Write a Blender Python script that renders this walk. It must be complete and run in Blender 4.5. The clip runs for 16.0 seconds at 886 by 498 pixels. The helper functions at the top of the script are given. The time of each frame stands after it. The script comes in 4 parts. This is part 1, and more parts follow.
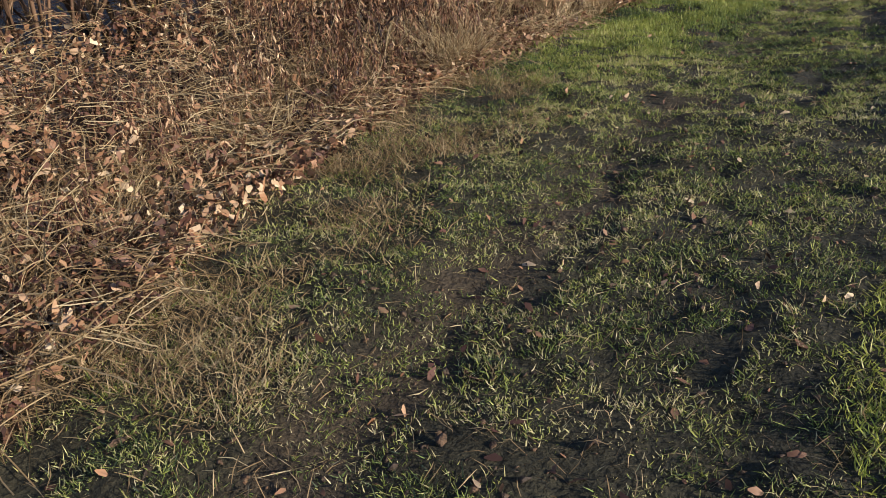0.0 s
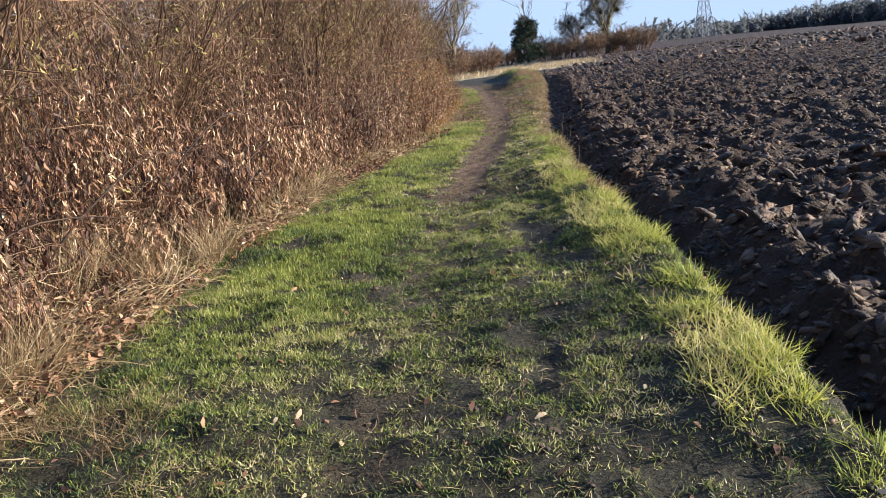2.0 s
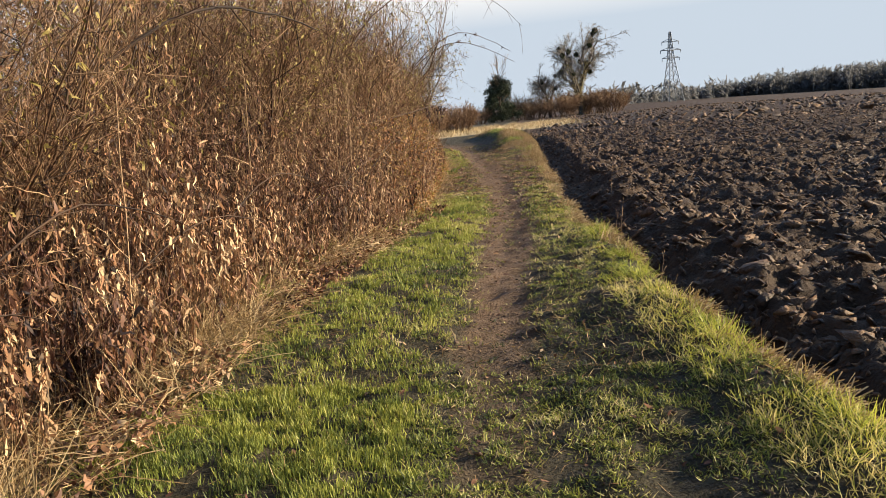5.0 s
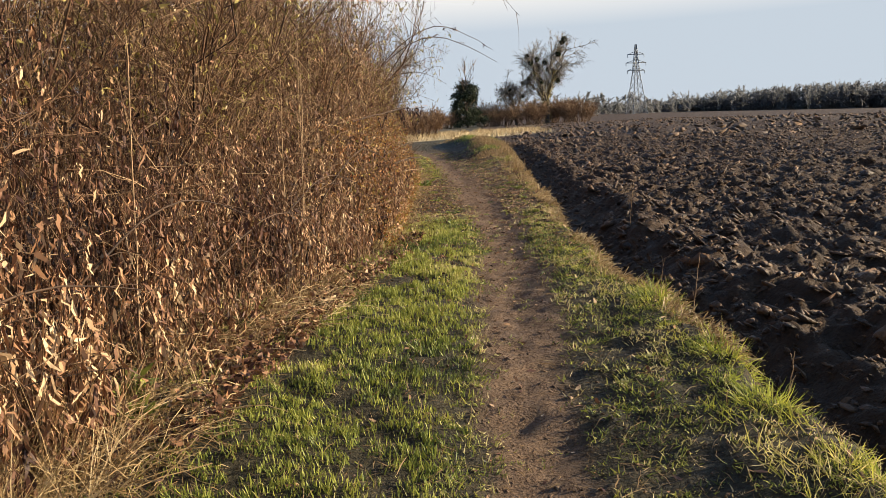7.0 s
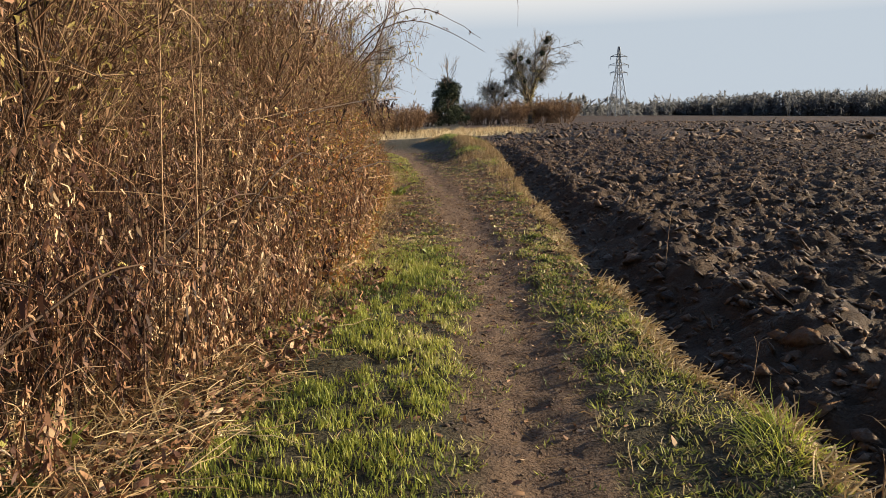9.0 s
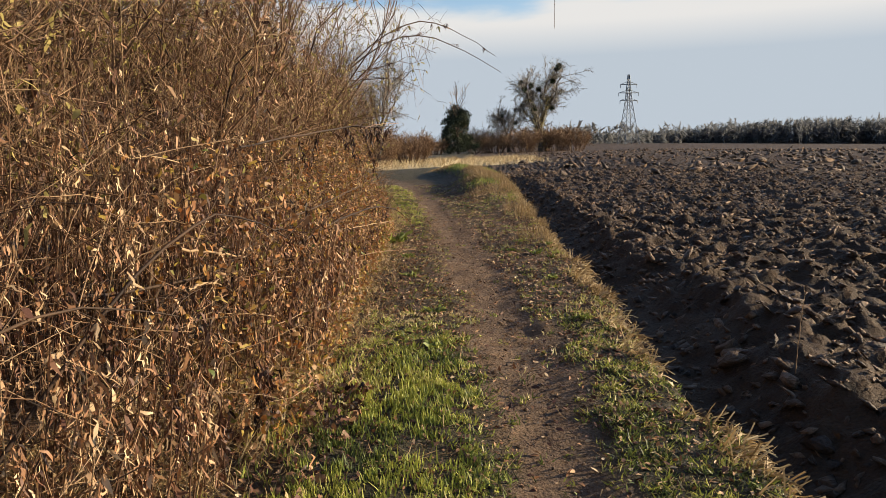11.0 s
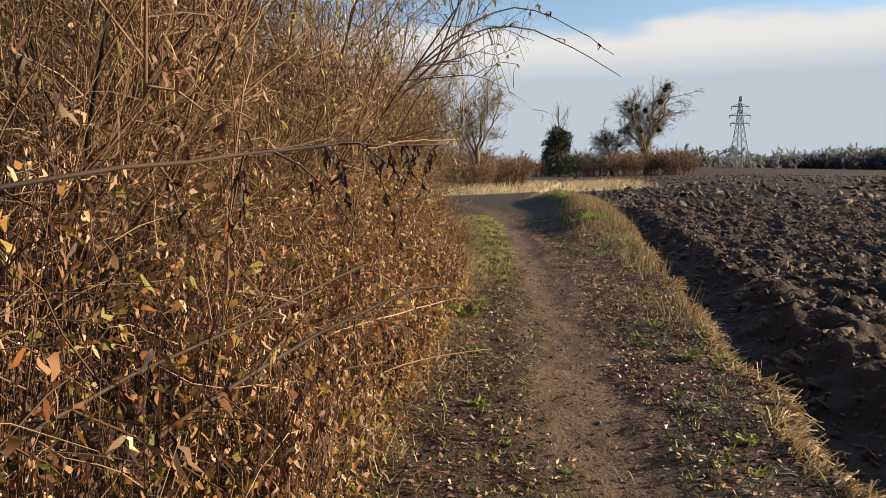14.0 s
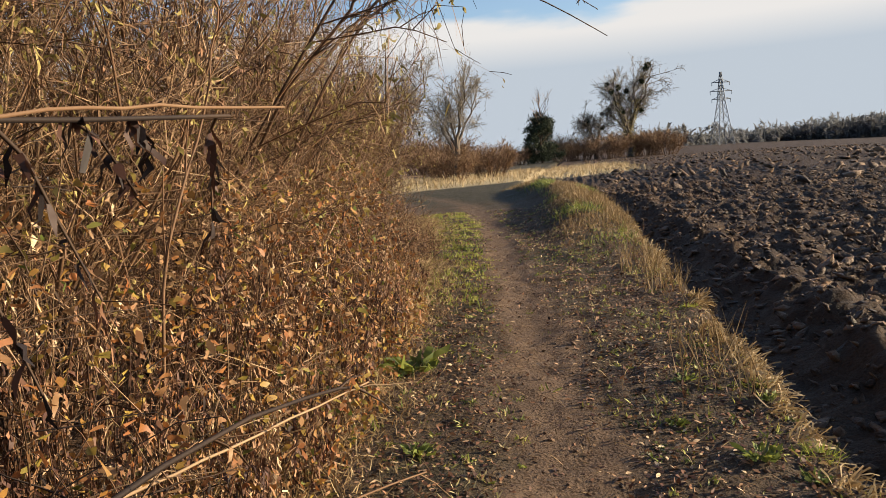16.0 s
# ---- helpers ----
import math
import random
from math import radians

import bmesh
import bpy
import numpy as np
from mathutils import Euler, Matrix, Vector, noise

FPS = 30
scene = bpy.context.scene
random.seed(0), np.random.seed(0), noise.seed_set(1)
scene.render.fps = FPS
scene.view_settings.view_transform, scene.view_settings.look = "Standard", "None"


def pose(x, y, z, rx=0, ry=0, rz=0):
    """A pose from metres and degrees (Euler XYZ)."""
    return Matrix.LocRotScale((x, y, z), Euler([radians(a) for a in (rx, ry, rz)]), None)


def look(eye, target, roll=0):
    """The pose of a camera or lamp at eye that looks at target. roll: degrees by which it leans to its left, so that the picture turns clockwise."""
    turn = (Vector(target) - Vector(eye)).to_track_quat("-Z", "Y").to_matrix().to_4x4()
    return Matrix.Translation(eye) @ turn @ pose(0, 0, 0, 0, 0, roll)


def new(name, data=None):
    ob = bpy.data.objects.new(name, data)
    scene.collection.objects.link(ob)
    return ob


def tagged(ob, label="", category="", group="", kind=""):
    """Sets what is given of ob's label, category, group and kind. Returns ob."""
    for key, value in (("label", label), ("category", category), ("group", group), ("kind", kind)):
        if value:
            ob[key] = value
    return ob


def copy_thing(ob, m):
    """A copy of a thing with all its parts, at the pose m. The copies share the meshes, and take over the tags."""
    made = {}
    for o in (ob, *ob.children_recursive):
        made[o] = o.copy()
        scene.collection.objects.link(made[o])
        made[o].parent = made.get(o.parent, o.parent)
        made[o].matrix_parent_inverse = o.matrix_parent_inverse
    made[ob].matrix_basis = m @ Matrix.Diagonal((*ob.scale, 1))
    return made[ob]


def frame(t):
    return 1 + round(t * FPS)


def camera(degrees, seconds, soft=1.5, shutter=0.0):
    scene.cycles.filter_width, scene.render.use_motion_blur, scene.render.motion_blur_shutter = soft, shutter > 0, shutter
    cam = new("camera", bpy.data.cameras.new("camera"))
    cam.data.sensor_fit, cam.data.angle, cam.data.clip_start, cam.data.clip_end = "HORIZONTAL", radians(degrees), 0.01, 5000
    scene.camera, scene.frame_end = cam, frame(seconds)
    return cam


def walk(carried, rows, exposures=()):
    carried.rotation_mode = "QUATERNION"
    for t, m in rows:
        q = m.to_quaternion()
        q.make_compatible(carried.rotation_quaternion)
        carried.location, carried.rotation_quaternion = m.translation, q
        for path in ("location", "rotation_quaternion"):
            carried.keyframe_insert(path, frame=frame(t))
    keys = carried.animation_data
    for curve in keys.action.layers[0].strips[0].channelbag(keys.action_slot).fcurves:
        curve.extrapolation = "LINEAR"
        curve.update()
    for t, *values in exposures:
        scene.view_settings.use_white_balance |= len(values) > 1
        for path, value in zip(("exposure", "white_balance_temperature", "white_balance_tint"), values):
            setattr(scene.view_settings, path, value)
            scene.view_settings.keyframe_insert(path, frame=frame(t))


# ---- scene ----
cam = camera(58.5, 16.0, 0.68)
METRES, EYE, TILT, LEAN, TURN = 20.8, 1.5, 0.0, 0.0, 39.0
ROWS = [
    (0.0, 0.0, 0.0, 0.0, -2.08, -24.46, 4.59),
    (0.5, 0.0016, 0.0198, 0.0001, -10.22, -21.62, 7.54),
    (1.0, 0.0078, 0.0452, 0.0007, -17.48, -17.35, 6.14),
    (1.5, 0.0118, 0.0721, 0.0025, -26.22, -13.72, 6.37),
    (2.0, 0.0196, 0.1015, 0.0031, -30.33, -13.38, 6.74),
    (2.5, 0.025, 0.1304, 0.0046, -32.64, -12.8, 7.43),
    (3.0, 0.039, 0.1576, 0.005, -31.66, -10.39, 6.66),
    (3.5, 0.0517, 0.186, 0.0045, -32.25, -9.93, 5.63),
    (4.0, 0.0659, 0.2136, 0.0043, -32.54, -9.98, 5.66),
    (6.5, 0.146, 0.3614, 0.0064, -33.4, -9.0, 3.52),
    (7.0, 0.161, 0.3893, 0.0062, -35.0, -9.53, 3.05),
    (7.5, 0.1803, 0.4158, 0.0061, -35.05, -8.83, 2.43),
    (8.0, 0.1984, 0.4434, 0.0049, -36.62, -8.9, 1.91),
    (8.5, 0.2185, 0.4693, 0.0043, -36.88, -9.31, 2.1),
    (9.0, 0.2389, 0.4956, 0.0045, -36.33, -9.74, 1.62),
    (9.5, 0.258, 0.5232, 0.0054, -36.17, -9.09, 1.67),
    (12.0, 0.3535, 0.6512, 0.0063, -34.33, -7.46, 1.29),
    (12.5, 0.3712, 0.6775, 0.0068, -32.61, -6.98, 0.64),
    (13.0, 0.3887, 0.7039, 0.0079, -31.07, -5.89, 0.62),
    (13.5, 0.4091, 0.7291, 0.0083, -29.2, -5.8, 0.47),
    (14.0, 0.4272, 0.7534, 0.0091, -28.49, -6.09, 0.88),
    (14.5, 0.4486, 0.7762, 0.009, -27.75, -6.45, 1.21),
    (15.0, 0.4666, 0.8013, 0.0083, -29.13, -6.93, 1.68),
    (15.5, 0.4849, 0.8252, 0.0085, -29.8, -6.23, 3.81),
    (16.0, 0.503, 0.8491, 0.0083, -29.65, -6.66, 4.2),
]
walk(cam, [(t, pose(0, 0, EYE, TILT, LEAN, TURN) @ pose(METRES * x, METRES * y, METRES * z, 90 + pitch, roll, yaw)) for t, x, y, z, yaw, pitch, roll in ROWS],
     exposures=[(0.0, 0.6, 5500, 10), (0.5, 1.25, 5400, 10), (1.0, 1.75, 5400, 10), (1.5, 1.7, 5400, 10), (2.0, 1.3, 5450, 10), (2.5, 1.3, 5700, 10), (3.0, 1.25, 6400, 10), (4.0, 1.2, 6800, 10), (8.0, 1.05, 6950, 10), (12.0, 0.92, 6950, 10), (16.0, 0.97, 7000, 11)])

# ---- world and sun ----
SUN_EL, SUN_AZ = 17.0, 79.0  # degrees; azimuth clockwise from +y
world = bpy.data.worlds.new("sky")
scene.world = world
world.use_nodes = True
wn, wl = world.node_tree.nodes, world.node_tree.links
wn.clear()
w_out, w_bg, w_sky = wn.new("ShaderNodeOutputWorld"), wn.new("ShaderNodeBackground"), wn.new("ShaderNodeTexSky")
w_sky.sky_type, w_sky.sun_disc = "NISHITA", False
w_sky.sun_elevation, w_sky.sun_rotation = radians(SUN_EL), radians(SUN_AZ)
w_sky.dust_density = 1.0
w_co, w_sep = wn.new("ShaderNodeTexCoord"), wn.new("ShaderNodeSeparateXYZ")
wl.new(w_co.outputs["Generated"], w_sep.inputs[0])
w_map, w_noise = wn.new("ShaderNodeMapping"), wn.new("ShaderNodeTexNoise")
w_map.inputs["Scale"].default_value = (3.2, 3.2, 12.0)
w_noise.inputs["Scale"].default_value, w_noise.inputs["Detail"].default_value = 1.7, 7
wl.new(w_co.outputs["Generated"], w_map.inputs[0])
wl.new(w_map.outputs[0], w_noise.inputs["Vector"])
w_h = wn.new("ShaderNodeMapRange")  # low cloud sheet thins out with height
w_h.inputs["From Min"].default_value, w_h.inputs["From Max"].default_value = 0.118, 0.19
w_h.inputs["To Min"].default_value, w_h.inputs["To Max"].default_value = 0.62, -0.35
wl.new(w_sep.outputs["Z"], w_h.inputs["Value"])
w_add = wn.new("ShaderNodeMath")
w_add.operation = "ADD"
wl.new(w_h.outputs[0], w_add.inputs[0])
wl.new(w_noise.outputs["Fac"], w_add.inputs[1])
w_ramp = wn.new("ShaderNodeMapRange")
w_ramp.interpolation_type = "SMOOTHSTEP"
w_ramp.inputs["From Min"].default_value, w_ramp.inputs["From Max"].default_value = 0.42, 0.72
wl.new(w_add.outputs[0], w_ramp.inputs["Value"])
w_tint = wn.new("ShaderNodeValToRGB")  # cloud colour from haze at the horizon to a white top edge
w_tint.color_ramp.elements[0].position, w_tint.color_ramp.elements[0].color = 0.0, (4.2, 4.95, 5.9, 1)
w_tint.color_ramp.elements[1].position, w_tint.color_ramp.elements[1].color = 0.138, (6.6, 6.75, 7.0, 1)
w_mid = w_tint.color_ramp.elements.new(0.098)
w_mid.color = (4.2, 4.95, 5.9, 1)
wl.new(w_sep.outputs["Z"], w_tint.inputs[0])
w_mix = wn.new("ShaderNodeMixRGB")
wl.new(w_ramp.outputs[0], w_mix.inputs[0])
w_gain = wn.new("ShaderNodeMixRGB")
w_gain.blend_type = "MULTIPLY"
w_gain.inputs[0].default_value, w_gain.inputs[2].default_value = 1.0, (1.2, 1.38, 1.68, 1)
wl.new(w_sky.outputs[0], w_gain.inputs[1])
wl.new(w_gain.outputs[0], w_mix.inputs[1])
wl.new(w_tint.outputs[0], w_mix.inputs[2])
wl.new(w_mix.outputs[0], w_bg.inputs[0])
w_bg.inputs[1].default_value = 0.062
wl.new(w_bg.outputs[0], w_out.inputs[0])

sun = new("sun", bpy.data.lights.new("sun", "SUN"))
sun.data.energy, sun.data.angle, sun.data.color = 5.0, radians(0.5), (1.0, 0.84, 0.61)
_e, _a = radians(SUN_EL), radians(SUN_AZ)
sun.matrix_basis = look((0, 0, 0), (-math.sin(_a) * math.cos(_e), -math.cos(_a) * math.cos(_e), -math.sin(_e)))


# ---- materials ----
def mat_new(name):
    m = bpy.data.materials.new(name)
    m.use_nodes = True
    n, l = m.node_tree.nodes, m.node_tree.links
    return m, n, l, n["Principled BSDF"]


def ramp_node(n, stops):
    r = n.new("ShaderNodeValToRGB")
    els = r.color_ramp.elements
    for i, (p, c) in enumerate(stops):
        e = els[i] if i < 2 else els.new(p)
        e.position, e.color = p, (*c, 1)
    return r


def plant_mat(name, stops, rough=0.65, through_light=0.3, blotch=1.2):
    """Leaf and stem material: colour by each piece's tone, with patches at two sizes."""
    m, n, l, b = mat_new(name)
    at, tc, nz = n.new("ShaderNodeAttribute"), n.new("ShaderNodeTexCoord"), n.new("ShaderNodeTexNoise")
    at.attribute_name = "tone"
    nz.inputs["Scale"].default_value, nz.inputs["Detail"].default_value = blotch, 5
    l.new(tc.outputs["Object"], nz.inputs["Vector"])
    mr = n.new("ShaderNodeMapRange")
    mr.inputs["From Min"].default_value, mr.inputs["From Max"].default_value = 0.3, 0.7
    mr.inputs["To Min"].default_value, mr.inputs["To Max"].default_value = -0.16, 0.16
    l.new(nz.outputs["Fac"], mr.inputs["Value"])
    ad = n.new("ShaderNodeMath")
    ad.use_clamp = True
    l.new(at.outputs["Fac"], ad.inputs[0])
    l.new(mr.outputs[0], ad.inputs[1])
    r = ramp_node(n, stops)
    l.new(ad.outputs[0], r.inputs[0])
    l.new(r.outputs[0], b.inputs["Base Color"])
    b.inputs["Roughness"].default_value = rough
    b.inputs["Specular IOR Level"].default_value = 0.3
    if through_light:
        tr, mx, out = n.new("ShaderNodeBsdfTranslucent"), n.new("ShaderNodeMixShader"), n["Material Output"]
        l.new(r.outputs[0], tr.inputs[0])
        mx.inputs[0].default_value = through_light
        l.new(b.outputs[0], mx.inputs[1])
        l.new(tr.outputs[0], mx.inputs[2])
        l.new(mx.outputs[0], out.inputs[0])
    return m


M_GRASS = plant_mat("green_grass", [(0.0, (0.035, 0.05, 0.028)), (0.42, (0.165, 0.205, 0.047)), (0.7, (0.36, 0.37, 0.075)), (1.0, (0.54, 0.45, 0.25))], 0.5, 0.28)
# Yellower edge grass, with the sunlight on the verge brightened into its colour.
M_FRINGE = plant_mat("sun_brightened_grass", [(0.0, (0.10, 0.14, 0.03)), (0.4, (0.30, 0.34, 0.06)), (0.75, (0.50, 0.49, 0.085)), (1.0, (0.64, 0.54, 0.22))], 0.5, 0.4)
M_STRAW = plant_mat("dry_grass", [(0.0, (0.13, 0.085, 0.04)), (0.5, (0.30, 0.20, 0.095)), (1.0, (0.50, 0.39, 0.22))], 0.6, 0.25)
M_DEAD = plant_mat("withered_leaves", [(0.0, (0.014, 0.008, 0.007)), (0.35, (0.105, 0.047, 0.031)), (0.68, (0.32, 0.168, 0.085)), (1.0, (0.66, 0.49, 0.30))], 0.6, 0.1, 0.8)
M_AUTUMN = plant_mat("bramble_leaves", [(0.0, (0.10, 0.13, 0.03)), (0.3, (0.36, 0.26, 0.06)), (0.6, (0.30, 0.11, 0.035)), (1.0, (0.36, 0.22, 0.11))], 0.5, 0.3)
# Dark end set low for branches meant to read as silhouettes.
M_TWIG = plant_mat("bare_twigs", [(0.0, (0.02, 0.012, 0.009)), (0.5, (0.17, 0.095, 0.05)), (1.0, (0.38, 0.26, 0.15))], 0.75, 0.0)
M_OLIVE = plant_mat("olive_leaves", [(0.0, (0.05, 0.045, 0.018)), (0.5, (0.25, 0.20, 0.055)), (1.0, (0.46, 0.37, 0.13))], 0.6, 0.25)
M_STEM = plant_mat("withered_stems", [(0.0, (0.03, 0.016, 0.012)), (0.5, (0.12, 0.06, 0.034)), (1.0, (0.38, 0.27, 0.15))], 0.6, 0.0)
M_BARK = plant_mat("grey_bark", [(0.0, (0.07, 0.055, 0.042)), (0.5, (0.15, 0.125, 0.10)), (1.0, (0.24, 0.21, 0.17))], 0.85, 0.0)
M_EVER = plant_mat("evergreen_leaves", [(0.0, (0.010, 0.016, 0.008)), (0.6, (0.03, 0.042, 0.018)), (1.0, (0.07, 0.08, 0.03))], 0.6, 0.1)
# Pale blue-grey base colour puts the haze of distance into the woods.
M_FAR_HAZE = plant_mat("haze_tinted_woods", [(0.0, (0.155, 0.163, 0.17)), (1.0, (0.18, 0.18, 0.18))], 1.0, 0.45, 0.05)


def ground_mat():
    m, n, l, b = mat_new("earth_and_turf")
    tc = n.new("ShaderNodeTexCoord")

    def nz(scale, detail=6, rough=0.6):
        t = n.new("ShaderNodeTexNoise")
        t.inputs["Scale"].default_value, t.inputs["Detail"].default_value, t.inputs["Roughness"].default_value = scale, detail, rough
        l.new(tc.outputs["Object"], t.inputs["Vector"])
        return t

    def at(name):
        a = n.new("ShaderNodeAttribute")
        a.attribute_name = name
        return a.outputs["Fac"]

    def mix(f, a, c):
        x = n.new("ShaderNodeMixRGB")
        l.new(f, x.inputs[0])
        l.new(a, x.inputs[1])
        l.new(c, x.inputs[2])
        return x.outputs[0]

    fine, mid = nz(45), nz(3.0)
    turf, dirt, litter = ramp_node(n, [(0.3, (0.018, 0.017, 0.010)), (0.7, (0.075, 0.062, 0.032))]), ramp_node(n, [(0.3, (0.07, 0.045, 0.030)), (0.72, (0.22, 0.14, 0.082))]), ramp_node(n, [(0.3, (0.026, 0.016, 0.011)), (0.7, (0.165, 0.10, 0.06))])
    soil, pale = ramp_node(n, [(0.3, (0.016, 0.0095, 0.005)), (0.72, (0.088, 0.051, 0.027))]), ramp_node(n, [(0.3, (0.30, 0.23, 0.12)), (0.7, (0.46, 0.37, 0.22))])
    for r in (turf, litter):
        l.new(fine.outputs["Fac"], r.inputs[0])
    for r in (soil, pale, dirt):
        half = n.new("ShaderNodeMixRGB")
        half.inputs[0].default_value = 0.45
        l.new(fine.outputs["Fac"], half.inputs[1])
        l.new(mid.outputs["Fac"], half.inputs[2])
        l.new(half.outputs[0], r.inputs[0])
    c = mix(at("litter"), turf.outputs[0], litter.outputs[0])
    c = mix(at("dirt"), c, dirt.outputs[0])
    c = mix(at("soil"), c, soil.outputs[0])
    c = mix(at("pale"), c, pale.outputs[0])
    l.new(c, b.inputs["Base Color"])
    b.inputs["Roughness"].default_value = 0.8
    b.inputs["Specular IOR Level"].default_value = 0.25
    bp = n.new("ShaderNodeBump")
    bp.inputs["Strength"].default_value, bp.inputs["Distance"].default_value = 1.0, 0.035
    l.new(fine.outputs["Fac"], bp.inputs["Height"])
    big = n.new("ShaderNodeBump")
    big.inputs["Strength"].default_value, big.inputs["Distance"].default_value = 0.8, 0.12
    l.new(mid.outputs["Fac"], big.inputs["Height"])
    l.new(bp.outputs[0], big.inputs["Normal"])
    l.new(big.outputs[0], b.inputs["Normal"])
    return m


M_GROUND = ground_mat()


def soil_mat():
    m, n, l, b = mat_new("ploughed_soil")
    tc, nz, at = n.new("ShaderNodeTexCoord"), n.new("ShaderNodeTexNoise"), n.new("ShaderNodeAttribute")
    at.attribute_name = "tone"
    nz.inputs["Scale"].default_value, nz.inputs["Detail"].default_value = 22, 6
    l.new(tc.outputs["Object"], nz.inputs["Vector"])
    mx = n.new("ShaderNodeMixRGB")
    mx.inputs[0].default_value = 0.5
    l.new(nz.outputs["Fac"], mx.inputs[1])
    l.new(at.outputs["Fac"], mx.inputs[2])
    r = ramp_node(n, [(0.2, (0.014, 0.008, 0.004)), (0.8, (0.165, 0.09, 0.042))])
    l.new(mx.outputs[0], r.inputs[0])
    l.new(r.outputs[0], b.inputs["Base Color"])
    b.inputs["Roughness"].default_value = 0.7
    bp = n.new("ShaderNodeBump")
    bp.inputs["Strength"].default_value, bp.inputs["Distance"].default_value = 1.0, 0.05
    l.new(nz.outputs["Fac"], bp.inputs["Height"])
    l.new(bp.outputs[0], b.inputs["Normal"])
    return m


M_SOIL = soil_mat()


def metal_mat():
    m, n, l, b = mat_new("galvanised_steel")
    tc, nz = n.new("ShaderNodeTexCoord"), n.new("ShaderNodeTexNoise")
    nz.inputs["Scale"].default_value = 0.6
    l.new(tc.outputs["Object"], nz.inputs["Vector"])
    r = ramp_node(n, [(0.3, (0.16, 0.18, 0.20)), (0.7, (0.24, 0.26, 0.28))])
    l.new(nz.outputs["Fac"], r.inputs[0])
    l.new(r.outputs[0], b.inputs["Base Color"])
    b.inputs["Metallic"].default_value, b.inputs["Roughness"].default_value = 0.3, 0.6
    return m


M_STEEL = metal_mat()

# ---- mesh tools ----
rng = np.random.default_rng(7)


def vnoise(x, y, seed=0):
    """Smooth value noise, 0 to 1."""
    x, y = np.asarray(x, float), np.asarray(y, float)
    xi, yi = np.floor(x), np.floor(y)
    fx, fy = x - xi, y - yi
    fx, fy = fx * fx * (3 - 2 * fx), fy * fy * (3 - 2 * fy)

    def h(a, b):
        s = np.sin(a * 127.1 + b * 311.7 + seed * 74.7) * 43758.5453
        return s - np.floor(s)

    return (h(xi, yi) * (1 - fx) + h(xi + 1, yi) * fx) * (1 - fy) + (h(xi, yi + 1) * (1 - fx) + h(xi + 1, yi + 1) * fx) * fy


def fbm(x, y, seed=0, octaves=4):
    s, a = 0, 0.5
    for k in range(octaves):
        s = s + a * vnoise(x * 2 ** k, y * 2 ** k, seed + k)
        a *= 0.5
    return s


def mesh_obj(name, verts, faces, mat, tone=None, parent=None, smooth=False):
    """One mesh object from numpy arrays: verts (N,3), faces (M,3 or 4)."""
    me = bpy.data.meshes.new(name)
    verts, faces = np.asarray(verts, np.float32), np.asarray(faces, np.int32)
    k = faces.shape[1]
    me.vertices.add(len(verts))
    me.vertices.foreach_set("co", verts.ravel())
    me.loops.add(faces.size)
    me.loops.foreach_set("vertex_index", faces.ravel())
    me.polygons.add(len(faces))
    me.polygons.foreach_set("loop_start", np.arange(0, faces.size, k, dtype=np.int32))
    if smooth:
        me.polygons.foreach_set("use_smooth", np.ones(len(faces), bool))
    me.update(calc_edges=True)
    if tone is not None:
        me.attributes.new("tone", "FLOAT", "POINT").data.foreach_set("value", np.asarray(tone, np.float32))
    me.materials.append(mat)
    ob = new(name, me)
    if parent is not None:
        ob.parent = parent
    return ob


def ribbons(C, side, width, tone):
    """Strips along centre lines C (N,K,3), with half widths (N,K) along side (N,3)."""
    N, K, _ = C.shape
    off = side[:, None, :] * width[:, :, None]
    V = np.stack([C - off, C + off], 2).reshape(-1, 3)
    i = np.arange(N)[:, None] * 2 * K + np.arange(K - 1)[None] * 2
    F = np.stack([i, i + 1, i + 3, i + 2], -1).reshape(-1, 4)
    return V, F, np.repeat(tone, 2 * K)


def tubes(C, r, tone, sides=3):
    """Tapered tubes along C (N,K,3) with radii r (N,K)."""
    N, K, _ = C.shape
    t = C[:, -1] - C[:, 0]
    t = t / (np.linalg.norm(t, axis=1, keepdims=True) + 1e-9)
    ref = np.where(np.abs(t[:, 2:3]) > 0.8, np.array([[1.0, 0, 0]]), np.array([[0, 0, 1.0]]))
    u = np.cross(t, ref)
    u /= np.linalg.norm(u, axis=1, keepdims=True) + 1e-9
    v = np.cross(t, u)
    a = np.arange(sides) * 2 * np.pi / sides
    ring = u[:, None, None, :] * np.cos(a)[None, None, :, None] + v[:, None, None, :] * np.sin(a)[None, None, :, None]
    V = (C[:, :, None, :] + ring * r[:, :, None, None]).reshape(-1, 3)
    b = np.arange(N)[:, None, None] * K * sides + np.arange(K - 1)[None, :, None] * sides
    j, j2 = np.arange(sides)[None, None], (np.arange(sides) + 1)[None, None] % sides
    F = np.stack([b + j, b + j2, b + sides + j2, b + sides + j], -1).reshape(-1, 4)
    return V, F, np.repeat(tone, K * sides)


def joined(parts):
    V, F, T, n = [], [], [], 0
    for v, f, t in parts:
        V.append(v)
        F.append(f + n)
        T.append(t)
        n += len(v)
    return np.concatenate(V), np.concatenate(F), np.concatenate(T)


def unit(a):
    return a / (np.linalg.norm(a, axis=-1, keepdims=True) + 1e-9)


def lines(P, D, length, K=4, droop=0.0, wobble=0.08):
    """Curved lines from P along D, bending down by droop (share of the length)."""
    s = np.linspace(0, 1, K)[None, :, None]
    L = length[:, None, None]
    C = P[:, None] + D[:, None] * L * s
    C = C + rng.normal(0, wobble, C.shape) * L * s * 0.5
    C[:, :, 2] -= (np.broadcast_to(np.asarray(droop).reshape(-1, 1), (len(P), 1)) * length[:, None]) * s[:, :, 0] ** 2
    return C


